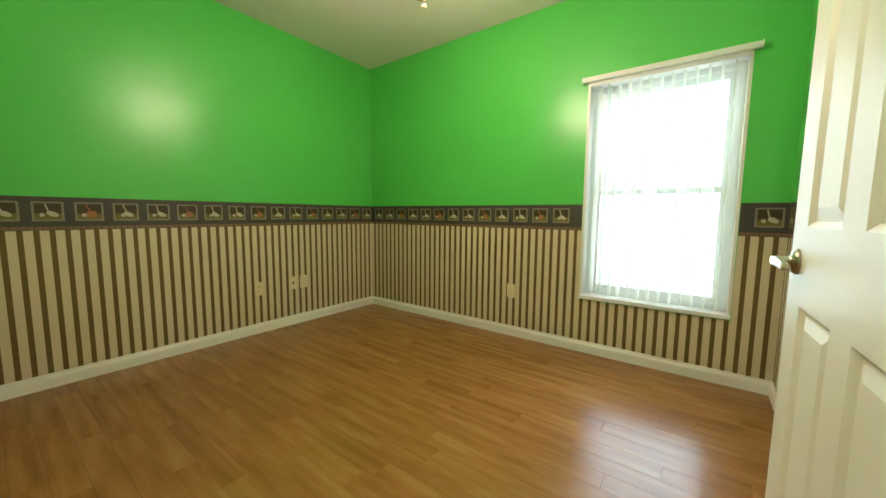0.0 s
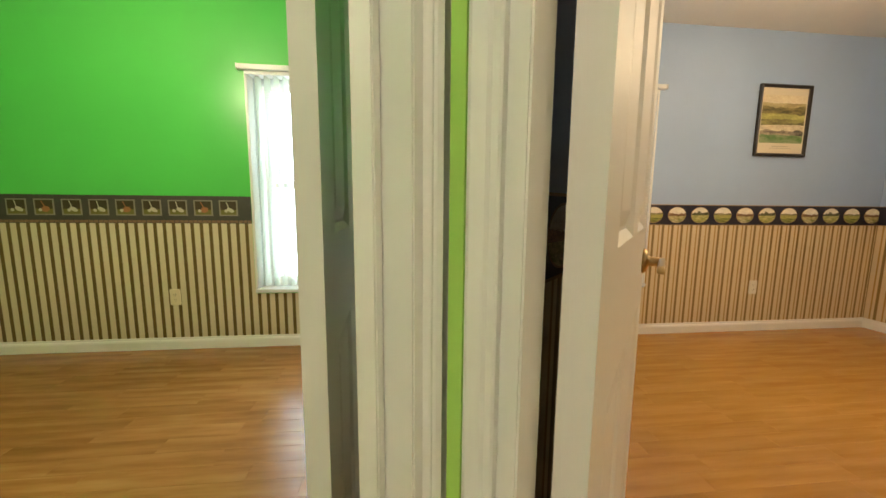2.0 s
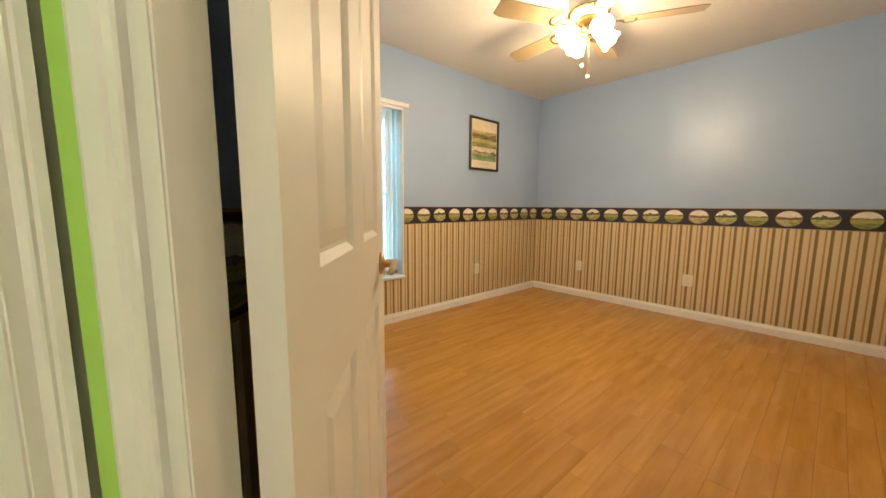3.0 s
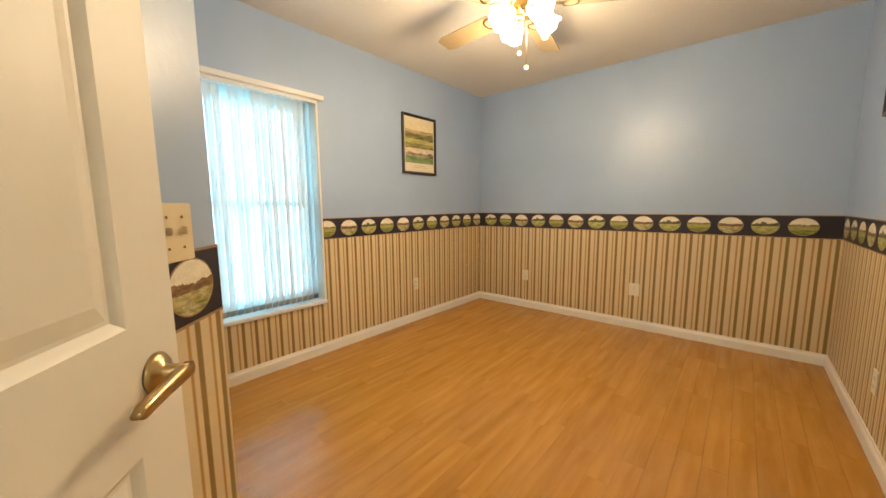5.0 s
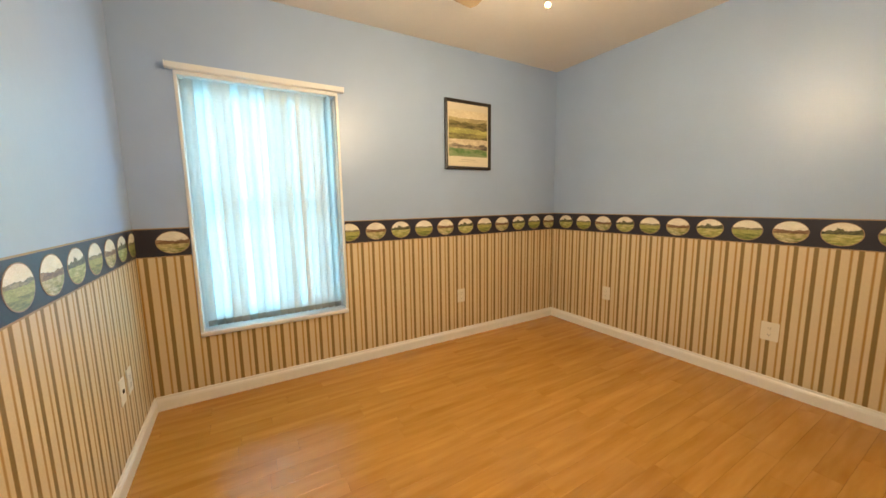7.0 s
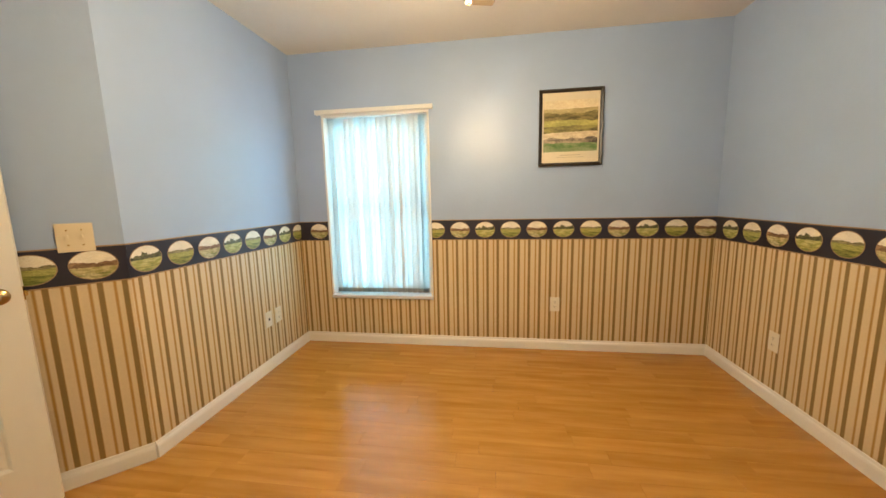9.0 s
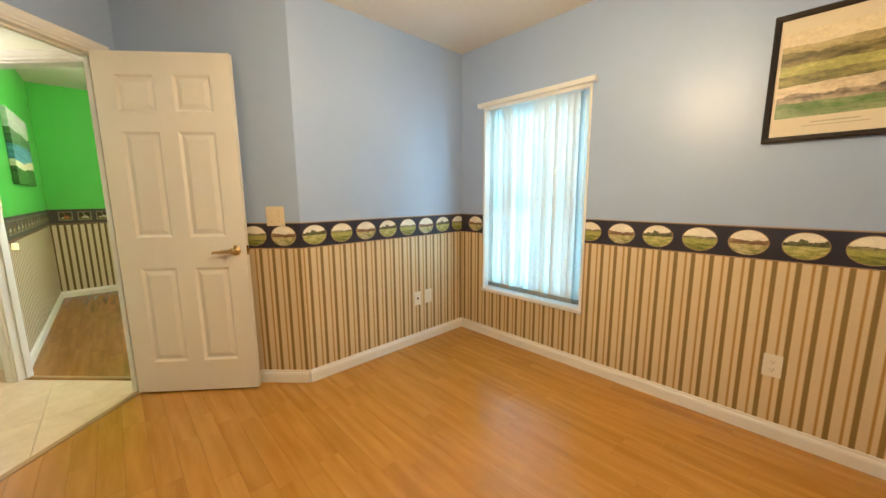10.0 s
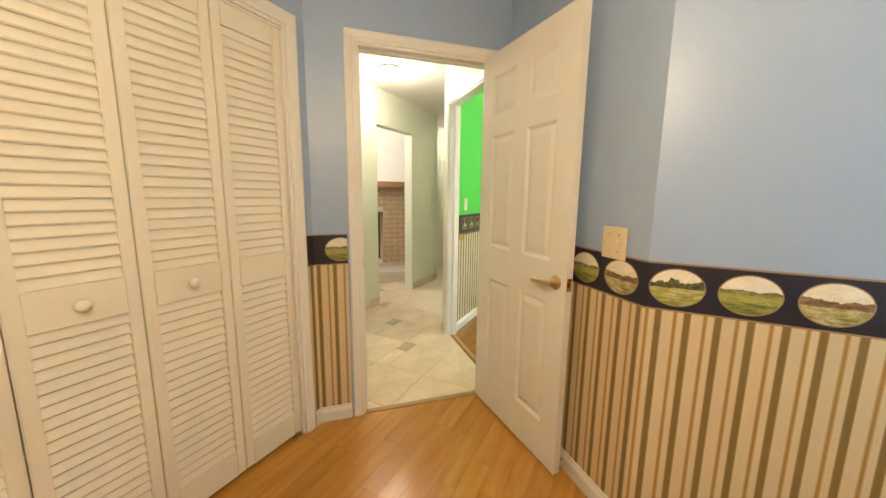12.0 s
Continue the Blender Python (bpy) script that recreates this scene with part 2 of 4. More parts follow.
M_PLANK_G = plank_wood("brown_oak_laminate", [(0.22, 0.085, 0.020), (0.31, 0.132, 0.034), (0.38, 0.185, 0.054)])
M_JOINT = surface("dark_joint", (0.07, 0.04, 0.02), 0.8)
M_TILE = stone_tile("cream_stone_tile", (0.58, 0.45, 0.31), (0.78, 0.66, 0.50))
M_INSERT = stone_tile("brown_stone_insert", (0.34, 0.275, 0.195), (0.46, 0.39, 0.285))
M_GROUT = surface("pale_grout", (0.62, 0.54, 0.41), 0.9)
M_STRIP = surface("brass_brown_threshold", (0.36, 0.22, 0.09), 0.35, vary=0.1, stretch=(1, 1, 1))
M_NICKEL = surface("brushed_nickel", (0.44, 0.38, 0.30), 0.30, 1.0, vary=0.06, fine=90, relief=0.05)
M_LEVER = surface("satin_brass", (0.50, 0.36, 0.17), 0.30, 1.0, vary=0.06, fine=90, relief=0.04)
M_BRASS = surface("polished_brass", (0.72, 0.48, 0.16), 0.20, 1.0, vary=0.06, relief=0.02)
M_PLATE = surface("ivory_plastic", (0.72, 0.62, 0.42), 0.35, vary=0.03, relief=0)
M_WPLATE = surface("white_plastic", (0.74, 0.70, 0.60), 0.35, vary=0.03, relief=0)
M_SLOT = surface("dark_slot", (0.05, 0.035, 0.02), 0.6, relief=0)
M_VINYL = surface("white_vinyl", (0.82, 0.83, 0.82), 0.35, vary=0.02, relief=0.02)
M_SILL = surface("marbled_sill", (0.74, 0.75, 0.76), 0.25, vary=0.08, fine=12, relief=0.02)
M_RAIL = surface("white_metal_rail", (0.74, 0.74, 0.72), 0.3, vary=0.03, relief=0)
M_GLASS = glass_mat("window_glass")
M_VANE_B = vane_mat("pale_vinyl_vane", (0.76, 0.79, 0.78), 0.26)
M_VANE_G = vane_mat("white_vinyl_vane", (0.86, 0.88, 0.80), 0.45)
M_HEM = surface("grey_vane_hem", (0.42, 0.41, 0.36), 0.5)
M_FANWHITE = surface("white_fan_enamel", (0.80, 0.77, 0.68), 0.25, vary=0.02, relief=0)
M_BLADE = surface("washed_oak_blade", (0.30, 0.225, 0.125), 0.40, vary=0.12, fine=30, relief=0.06, stretch=(0.15, 1, 1))
M_SHADE = glow("lit_frosted_shade", (1.0, 0.90, 0.70), 8.0)
M_DOME = glow("lit_hall_dome", (1.0, 0.92, 0.78), 4.0)
M_CRYSTAL = surface("gold_crystal", (0.75, 0.60, 0.30), 0.15, 0.3, relief=0)
M_FRAME = surface("black_brown_frame", (0.022, 0.016, 0.012), 0.32, vary=0.15, fine=70)
M_MAT = surface("cream_picture_mat", (0.68, 0.60, 0.44), 0.6, vary=0.05)
M_CAPTION = surface("faded_caption", (0.48, 0.42, 0.30), 0.6, relief=0)
M_VIEW = landscape("hillside_course_print", [
    (0.84, 0.10, 1.5, (0.30, 0.24, 0.10), (0.46, 0.37, 0.18)), (0.74, 0.26, 2.0, (0.06, 0.05, 0.015), (0.26, 0.21, 0.07)), (0.62, 0.16, 2.0, (0.50, 0.46, 0.14), (0.32, 0.30, 0.08)),
    (0.50, 0.10, 2.6, (0.10, 0.085, 0.03), (0.30, 0.27, 0.08)), (0.38, 0.10, 2.4, (0.74, 0.62, 0.43), (0.52, 0.42, 0.28)), (0.27, 0.24, 3.2, (0.07, 0.055, 0.04), (0.42, 0.33, 0.23)),
    (0.17, 0.12, 2.0, (0.07, 0.17, 0.03), (0.24, 0.29, 0.14))], (0.74, 0.63, 0.42), 2.7, 0.25)
M_CANVAS = landscape("green_shore_canvas", [(0.72, 0.16, 1.5, (0.04, 0.10, 0.06), (0.10, 0.22, 0.10)), (0.55, 0.2, 1.2, (0.05, 0.20, 0.32), (0.12, 0.36, 0.48)), (0.34, 0.3, 1.0, (0.62, 0.60, 0.40), (0.75, 0.72, 0.5)), (0.22, 0.3, 1.2, (0.015, 0.07, 0.015), (0.05, 0.18, 0.04))], (0.55, 0.62, 0.60), 6.1)
M_BRICK = stone_tile("tan_brick", (0.26, 0.165, 0.075), (0.74, 0.58, 0.35), 0.85)
M_MORTAR = surface("grey_mortar", (0.58, 0.51, 0.42), 0.9)
M_MANTEL = surface("stained_oak_mantel", (0.26, 0.14, 0.055), 0.45, vary=0.25, fine=20, stretch=(0.1, 1, 1))
M_SOOT = surface("black_firebox", (0.012, 0.011, 0.010), 0.7)
M_EMBER = glow("small_flame", (1.0, 0.45, 0.12), 4.0)
M_WHITE = wall_paint("white_wall_paint", (0.74, 0.72, 0.67))
M_GROUND = surface("pale_lawn_ground", (0.16, 0.20, 0.09), 0.9, vary=0.3, fine=4)
M_RUBBER = surface("white_rubber", (0.7, 0.68, 0.6), 0.6, relief=0)


# ---- builders ----
def link_mesh(name, bm, mats, parent=None, label="", smooth=False, at=None):
    me = bpy.data.meshes.new(name)
    bmesh.ops.recalc_face_normals(bm, faces=bm.faces)
    bm.to_mesh(me)
    bm.free()
    for m in (mats if isinstance(mats, (list, tuple)) else [mats]):
        me.materials.append(m)
    if smooth:
        for p in me.polygons:
            p.use_smooth = True
    ob = new(name, me)
    if parent is not None:
        ob.parent = parent
    if at is not None:
        ob.matrix_basis = at
    if label:
        ob["label"] = label
    return ob


def part(name, bm, mat, parent, label="", smooth=False, at=None):
    return link_mesh(name, bm, mat, parent, label, smooth, at)


def shared(name, mesh, parent, at, label=""):
    ob = new(name, mesh)
    ob.parent = parent
    ob.matrix_basis = at
    if label:
        ob["label"] = label
    return ob


def thing(name, at, label, category, group="", kind=""):
    e = new(name)
    e.empty_display_size = 0.05
    e.matrix_world = at
    return tagged(e, label, category, group, kind)


def add_box(bm, lo, hi, bev=0.0, mi=0):
    lo, hi = [min(a, b) for a, b in zip(lo, hi)], [max(a, b) for a, b in zip(lo, hi)]
    size = [b - a for a, b in zip(lo, hi)]
    mid = [(a + b) / 2 for a, b in zip(lo, hi)]
    r = bmesh.ops.create_cube(bm, size=1.0, matrix=Matrix.Translation(mid) @ Matrix.Diagonal((*size, 1)))
    faces = list({f for v in r["verts"] for f in v.link_faces})
    for f in faces:
        f.material_index = mi
    if bev:
        bmesh.ops.bevel(bm, geom=list({e for v in r["verts"] for e in v.link_edges}), offset=min(bev, min(size) * 0.45), segments=2, affect="EDGES")
    return faces


def box(lo, hi, bev=0.0):
    bm = bmesh.new()
    add_box(bm, lo, hi, bev)
    return bm


def add_cyl(bm, r1, r2, depth, m, seg=20, caps=True):
    return bmesh.ops.create_cone(bm, cap_ends=caps, segments=seg, radius1=r1, radius2=r2, depth=depth, matrix=m)["verts"]


def cyl(r1, r2, depth, m=None, seg=20):
    bm = bmesh.new()
    add_cyl(bm, r1, r2, depth, m or Matrix(), seg)
    return bm


def lathe(profile, seg=28):
    """A turned body from (radius, height) pairs."""
    bm = bmesh.new()
    rings = []
    for r, z in profile:
        rings.append([bm.verts.new((r * math.cos(2 * math.pi * k / seg), r * math.sin(2 * math.pi * k / seg), z)) for k in range(seg)])
    for a, b in zip(rings, rings[1:]):
        for k in range(seg):
            bm.faces.new((a[k], a[(k + 1) % seg], b[(k + 1) % seg], b[k]))
    bmesh.ops.remove_doubles(bm, verts=bm.verts, dist=1e-5)
    return bm


def prism(points, z0, z1, bev=0.0):
    bm = bmesh.new()
    lo = [bm.verts.new((x, y, z0)) for x, y in points]
    hi = [bm.verts.new((x, y, z1)) for x, y in points]
    n = len(points)
    bm.faces.new(lo[::-1])
    top = bm.faces.new(hi)
    for k in range(n):
        bm.faces.new((lo[k], lo[(k + 1) % n], hi[(k + 1) % n], hi[k]))
    if bev:
        bmesh.ops.bevel(bm, geom=list(top.edges), offset=bev, segments=1, affect="EDGES")
    return bm


def sweep_profile(profile, length):
    """An outline in (y, z) drawn out along x."""
    bm = bmesh.new()
    a = [bm.verts.new((0, y, z)) for y, z in profile]
    b = [bm.verts.new((length, y, z)) for y, z in profile]
    n = len(profile)
    bm.faces.new(a)
    bm.faces.new(b[::-1])
    for k in range(n):
        bm.faces.new((a[k], b[k], b[(k + 1) % n], a[(k + 1) % n]))
    return bm


def cut_flat(u0, u1, z0, z1, holes):
    """The rectangles that are left of a wall's face around its openings."""
    us = sorted({u0, u1, *[min(max(v, u0), u1) for h in holes for v in h[:2]]})
    out = []
    for a, b in zip(us, us[1:]):
        if b - a < 1e-4:
            continue
        m = (a + b) / 2
        zs = [z0]
        spans = sorted([(max(h[2], z0), min(h[3], z1)) for h in holes if h[0] < m < h[1]])
        low = z0
        for s0, s1 in spans:
            if s1 <= s0:
                continue
            if s0 - low > 1e-4:
                out.append((a, b, low, s0))
            low = max(low, s1)
        if z1 - low > 1e-4:
            out.append((a, b, low, z1))
    return out


def wall_frame(p0, p1):
    d = Vector((p1[0] - p0[0], p1[1] - p0[1], 0))
    return Matrix.Translation((p0[0], p0[1], 0)) @ Matrix.Rotation(math.atan2(d.y, d.x), 4, "Z"), d.length


def build_wall(name, p0, p1, thick, height, front, back, label, holes=(), ext0=0.0, ext1=0.0):
    """A wall from p0 to p1 with the room on its left; its own frame has x along it, y into the room."""
    m, length = wall_frame(p0, p1)
    bm = bmesh.new()
    for a, b, z0, z1 in cut_flat(-ext0, length + ext1, -0.05, height, holes):
        for f in add_box(bm, (a, -thick, z0), (b, 0, z1)):
            f.normal_update()
            f.material_index = 1 if f.normal.y < -0.5 else 0
    ob = link_mesh(name, bm, [front, back])
    ob.matrix_world = m
    return tagged(ob, label, "wall", kind="structure"), m, length


BASE = [(0, 0.0), (0.015, 0.0), (0.015, 0.055), (0.012, 0.066), (0.008, 0.072), (0.006, 0.085), (0, 0.085)]


def baseboard(parent, spans):
    for a, b in spans:
        part("baseboard", sweep_profile(BASE, b - a), M_TRIM, parent, at=Matrix.Translation((a, 0, 0)))


def paper(parent, mat, u0, u1, z0, z1, holes, label):
    bm = bmesh.new()
    for a, b, c, d in cut_flat(u0, u1, z0, z1, holes):
        add_box(bm, (a, 0, c), (b, 0.0015, d))
    part("wallpaper", bm, mat, parent, label)


OVAL = []


def oval_meshes():
    for mat in M_OVALS:
        bm = bmesh.new()
        n = 28
        ring = [bm.verts.new((0.077 * math.cos(2 * math.pi * k / n), 0.0008, 0.0615 * math.sin(2 * math.pi * k / n))) for k in range(n)]
        f = bm.faces.new(ring)
        f.material_index = 0
        rim_o = [bm.verts.new((0.0805 * math.cos(2 * math.pi * k / n), 0.0004, 0.065 * math.sin(2 * math.pi * k / n))) for k in range(n)]
        back = [bm.verts.new((v.co.x, -0.0005, v.co.z)) for v in rim_o]
        for k in range(n):
            bm.faces.new((ring[k], rim_o[k], rim_o[(k + 1) % n], ring[(k + 1) % n])).material_index = 1
            bm.faces.new((rim_o[k], back[k], back[(k + 1) % n], rim_o[(k + 1) % n])).material_index = 1
        uv = bm.loops.layers.uv.new()
        for fc in bm.faces:
            for lp in fc.loops:
                lp[uv].uv = (lp.vert.co.x / 0.154 + 0.5, lp.vert.co.z / 0.123 + 0.5)
        me = bpy.data.meshes.new("medallion")
        bmesh.ops.recalc_face_normals(bm, faces=bm.faces)
        bm.to_mesh(me)
        bm.free()
        me.materials.append(mat)
        me.materials.append(M_RIM)
        OVAL.append(me)


BZ0, BZ1 = 0.909, 1.076


def oval_border(parent, u0, u1, holes=(), first=0, shift=0.0975, pitch=0.1945):
    """The dark wallpaper border with its printed ovals."""
    for a, b, c, d in cut_flat(u0, u1, BZ0, BZ1, holes):
        bm = box((a, 0.0016, c), (b, 0.0028, d))
        strip = part("wallpaper_border", bm, M_BORDER, parent, "navy-black border with printed oval views")
        bm = bmesh.new()
        for z in (BZ0, BZ1 - 0.006):
            add_box(bm, (a, 0.0028, z), (b, 0.0034, z + 0.006))
        part("edge_line", bm, M_RIM, strip)
        k = 0
        u = shift
        while u < u1:
            if u > a - 0.05 and u < b + 0.05:
                me = OVAL[(first + k) % 3]
                if u - 0.0815 < a or u + 0.0815 > b:
                    me = me.copy()
                    for v in me.vertices:
                        v.co.x = min(max(v.co.x, a - u + 0.001), b - u - 0.001)
                shared("medallion", me, strip, Matrix.Translation((u, 0.0036, (BZ0 + BZ1) / 2)))
            u += pitch
            k += 1


SQUARE = []


def square_meshes():
    for kind in range(3):
        bm = bmesh.new()
        add_box(bm, (-0.062, 0, -0.055), (0.062, 0.0008, 0.055), mi=0)
        add_box(bm, (-0.052, 0.0008, -0.012), (0.052, 0.0011, 0.046), mi=1)
        add_box(bm, (-0.052, 0.0008, -0.046), (0.052, 0.0011, -0.012), mi=2)
        head = Matrix.Translation((-0.016 + 0.004 * kind, 0.0013, -0.014)) @ Matrix.Rotation(radians(-25 + 40 * (kind == 2)), 4, "Y") @ Matrix.Diagonal((0.027, 0.0006, 0.014 + 0.006 * (kind == 2), 1))
        r = bmesh.ops.create_icosphere(bm, subdivisions=2, radius=1.0, matrix=head)
        for f in {f for v in r["verts"] for f in v.link_faces}:
            f.material_index = 4 if kind == 2 else 3
        r = bmesh.ops.create_cube(bm, size=1, matrix=Matrix.Translation((0.004, 0.0014, 0.018)) @ Matrix.Rotation(radians(14 + 6 * kind), 4, "Y") @ Matrix.Diagonal((0.006, 0.0005, 0.052, 1)))
        for f in {f for v in r["verts"] for f in v.link_faces}:
            f.material_index = 4 if kind == 2 else 3
        r = bmesh.ops.create_icosphere(bm, subdivisions=2, radius=1.0, matrix=Matrix.Translation((0.024 - 0.008 * (kind == 1), 0.0015, -0.020)) @ Matrix.Diagonal((0.011, 0.0006, 0.011, 1)))
        for f in {f for v in r["verts"] for f in v.link_faces}:
            f.material_index = 3
        me = bpy.data.meshes.new("printed_square")
        bm.to_mesh(me)
        bm.free()
        for m in (M_SQFRAME, M_SQBACK, M_SQGRASS, M_CLUB, M_COPPER):
            me.materials.append(m)
        SQUARE.append(me)


GZ0, GZ1 = 0.912, 1.103


def square_border(parent, u0, u1, holes=(), first=0, shift=0.09, pitch=0.174):
    for a, b, c, d in cut_flat(u0, u1, GZ0, GZ1, holes):
        strip = part("wallpaper_border", box((a, 0.0016, c), (b, 0.0028, d)), M_GBORDER, parent, "charcoal border with printed club squares")
        bm = bmesh.new()
        n = max(1, int((b - a) / 0.03))
        for k in range(n):
            x0 = a + (b - a) * k / n
            add_box(bm, (x0 + 0.001, 0.0028, GZ0 + 0.004), (x0 + (b - a) / n - 0.003, 0.0036, GZ0 + 0.022))
        part("rope_edge", bm, M_ROPE, strip)
        k, u = 0, shift
        while u < u1:
            if a + 0.03 < u < b - 0.03:
                shared("printed_square", SQUARE[(first + k) % 3], strip, Matrix.Translation((u, 0.0029, GZ0 + 0.108)))
            u += pitch
            k += 1


oval_meshes()
square_meshes()

# ---- the large structure ----
BX0, BX1, BY0, BY1, BH = 2.285, 5.582, 0.235, 3.24, 2.435
GX0, GX1, GY0, GY1, GH = -1.865, 1.50, 0.345, 3.24, 2.565
TF, TB, TH = 0.368, 0.312, 0.400          # the slanting wall's two faces
SF, SB = 1.820, 1.757           # the blue room's door wall: room face, hall face
BEND = (2.285, 1.765)
BSW = SF * R2 - BY0           # where the door wall meets the south wall
S_END = SB                     # end of the green doorway's wall
SBEND = (BEND[0] + BEND[1]) / R2
DOOR_H = 2.05
B_DOOR = (0.101, 0.884)        # along the blue door wall
G_DOOR = (0.840, 1.738)        # along s
B_WIN = (2.148, 3.025, 0.43, 1.935)
G_WIN = (0.227, 1.083, 0.43, 1.935)
B_CLO = (0.105, 1.385)
G_CLO = (0.60, 1.876)

TOP = 2.78
north_b, m_nb, len_nb = build_wall("wall_north_blue", (BX1, BY1), (BX0, BY1), 0.17, TOP, M_BLUE, M_WHITE, "blue painted wall over tan striped wallpaper", [B_WIN], 0.12, 0.115)
west_b, m_wb, len_wb = build_wall("wall_west_blue", (BX0, BY1), BEND, 0.115, TOP, M_BLUE, M_WHITE, "blue painted wall over tan striped wallpaper")
slant_b, m_sb, len_sb = build_wall("wall_slant_blue", BEND, diag(S_END, TF), TF - TB, TOP, M_BLUE, M_GREEN, "short slanting blue wall beside the open door")
slant_g, m_sg, len_sg = build_wall("wall_green_door", diag(S_END, TH), diag(0.70, TH), TH - TB, TOP, M_HALL, M_GREEN, "pale hall wall around the green room's doorway", [(S_END - G_DOOR[1], S_END - G_DOOR[0], -0.06, DOOR_H)])
door_b, m_db, len_db = build_wall("wall_blue_door", diag(SF, TF), (BSW, BY0), SF - SB, TOP, M_BLUE, M_HALL, "slanting blue wall around the doorway", [(*B_DOOR, -0.06, DOOR_H)])
south_b, m_so, len_so = build_wall("wall_south_blue", (BSW, BY0), (BX1, BY0), 0.115, TOP, M_BLUE, M_WHITE, "blue painted wall with a louvred closet", [(*B_CLO, -0.06, DOOR_H)])
east_b, m_ea, len_ea = build_wall("wall_east_blue", (BX1, BY0), (BX1, BY1), 0.115, TOP, M_BLUE, M_WHITE, "blue painted wall over tan striped wallpaper", ext0=0.115)

north_g, m_ng, len_ng = build_wall("wall_north_green", (GX1, GY1), (GX0, GY1), 0.17, TOP, M_GREEN, M_WHITE, "bright green wall over olive striped wallpaper", [G_WIN], 0.70, 0.115)
west_g, m_wg, len_wg = build_wall("wall_west_green", (GX0, GY1), (GX0, GY0), 0.115, TOP, M_GREEN, M_WHITE, "bright green wall over olive striped wallpaper")
south_g, m_sog, len_sog = build_wall("wall_south_green", (GX0, GY0), (GY0 + TB * R2, GY0), 0.115, TOP, M_GREEN, M_HALL, "bright green wall over striped wallpaper", ext0=0.85)
east_g, m_eg, len_eg = build_wall("wall_east_green", (GX1, GX1 - TB * R2), (GX1, GY1), 0.055, TOP, M_GREEN, M_WHITE, "green wall with a white louvred closet", [(*G_CLO, -0.06, DOOR_H)])

hall_h = 2.43
hall_s, m_hs, _ = build_wall("wall_south_hall", (-1.0, -0.80), (2.40, -0.80), 0.115, TOP, M_HALL, M_WHITE, "pale green hall wall with an opening", [(0.70, 1.43, -0.06, 2.05)])
hall_r, m_hr, _ = build_wall("wall_recess_side", (-1.0, -1.22), (-1.0, -0.80), 0.10, TOP, M_HALL, M_WHITE, "pale green hall wall end")
build_wall("wall_recess_back", (-2.60, -1.22), (-1.0, -1.22), 0.10, TOP, M_HALL, M_WHITE, "pale green hall wall")
build_wall("wall_west_hall", (-2.60, 0.31), (-2.60, -1.22), 0.115, TOP, M_HALL, M_WHITE, "pale end wall of the hall")
build_wall("wall_east_hall", (2.40, -0.80), (2.40, 0.155), 0.10, TOP, M_HALL, M_WHITE, "pale green hall wall")
build_wall("wall_back_closet", (2.49, -0.42), (3.78, -0.42), 0.08, TOP, M_WHITE, M_WHITE, "white closet wall")
build_wall("wall_side_closet", (3.78, -0.42), (3.78, 0.155), 0.08, TOP, M_WHITE, M_WHITE, "white closet wall")
build_wall("wall_west_fireplace_room", (-2.70, -1.34), (-2.70, -4.2), 0.10, 3.0, M_WHITE, M_WHITE, "plain white wall")
build_wall("wall_south_fireplace_room", (-2.70, -4.2), (2.0, -4.2), 0.10, 3.0, M_WHITE, M_WHITE, "plain white wall", ext0=0.1, ext1=0.1)
build_wall("wall_east_fireplace_room", (2.0, -4.2), (2.0, -0.92), 0.10, 3.0, M_WHITE, M_WHITE, "plain white wall")


def slab(name, pts, z0, z1, mat, label, category):
    return tagged(link_mesh(name, prism(pts, z0, z1), mat), label, category, kind="structure")


blue_plan = [(BSW - 0.01, BY0 - 0.01), (BX1 + 0.01, BY0 - 0.01), (BX1 + 0.01, BY1 + 0.01), (BX0 - 0.01, BY1 + 0.01), (BEND[0] - 0.01, BEND[1]), diag(SF - 0.01, TF - 0.008)]
green_plan = [(GX0 - 0.01, GY0 - 0.01), (GY0 + TB * R2 + 0.01, GY0 - 0.01), (GX1 + 0.01, GX1 - TB * R2), (GX1 + 0.01, GY1 + 0.01), (GX0 - 0.01, GY1 + 0.01)]
slab("ceiling_blue", blue_plan, BH, BH + 0.08, M_CEIL, "off-white textured ceiling", "ceiling")
slab("ceiling_green", green_plan, GH, GH + 0.08, M_CEIL, "off-white textured ceiling", "ceiling")
hall_plan = [(-2.65, -1.27), (-0.95, -1.27), (-0.95, -0.85), (2.45, -0.85), (2.45, -0.05), diag(SB + 0.01, TF), diag(0.65, TF - 0.008), (-2.65, 0.30)]
slab("ceiling_hall", hall_plan, hall_h, hall_h + 0.08, M_CEIL, "white hall ceiling", "ceiling")
slab("ceiling_fireplace_room", [(-2.8, -4.3), (2.1, -4.3), (2.1, -0.9), (-2.8, -0.9)], 3.0, 3.08, M_CEIL, "white ceiling", "ceiling")
# Unseen slab added above the ceilings to keep the sky's light out.
slab("sky_block_slab", [(-3.2, -4.5), (6.0, -4.5), (6.0, 3.42), (-3.2, 3.42)], 3.09, 3.2, M_WHITE, "unseen slab over the rooms that keeps out sky and sun", "roof")
floor_b = slab("floor_blue", blue_plan, -0.06, -0.006, M_JOINT, "honey oak laminate plank floor", "floor")
floor_g = slab("floor_green", green_plan, -0.06, -0.006, M_JOINT, "brown oak laminate plank floor", "floor")
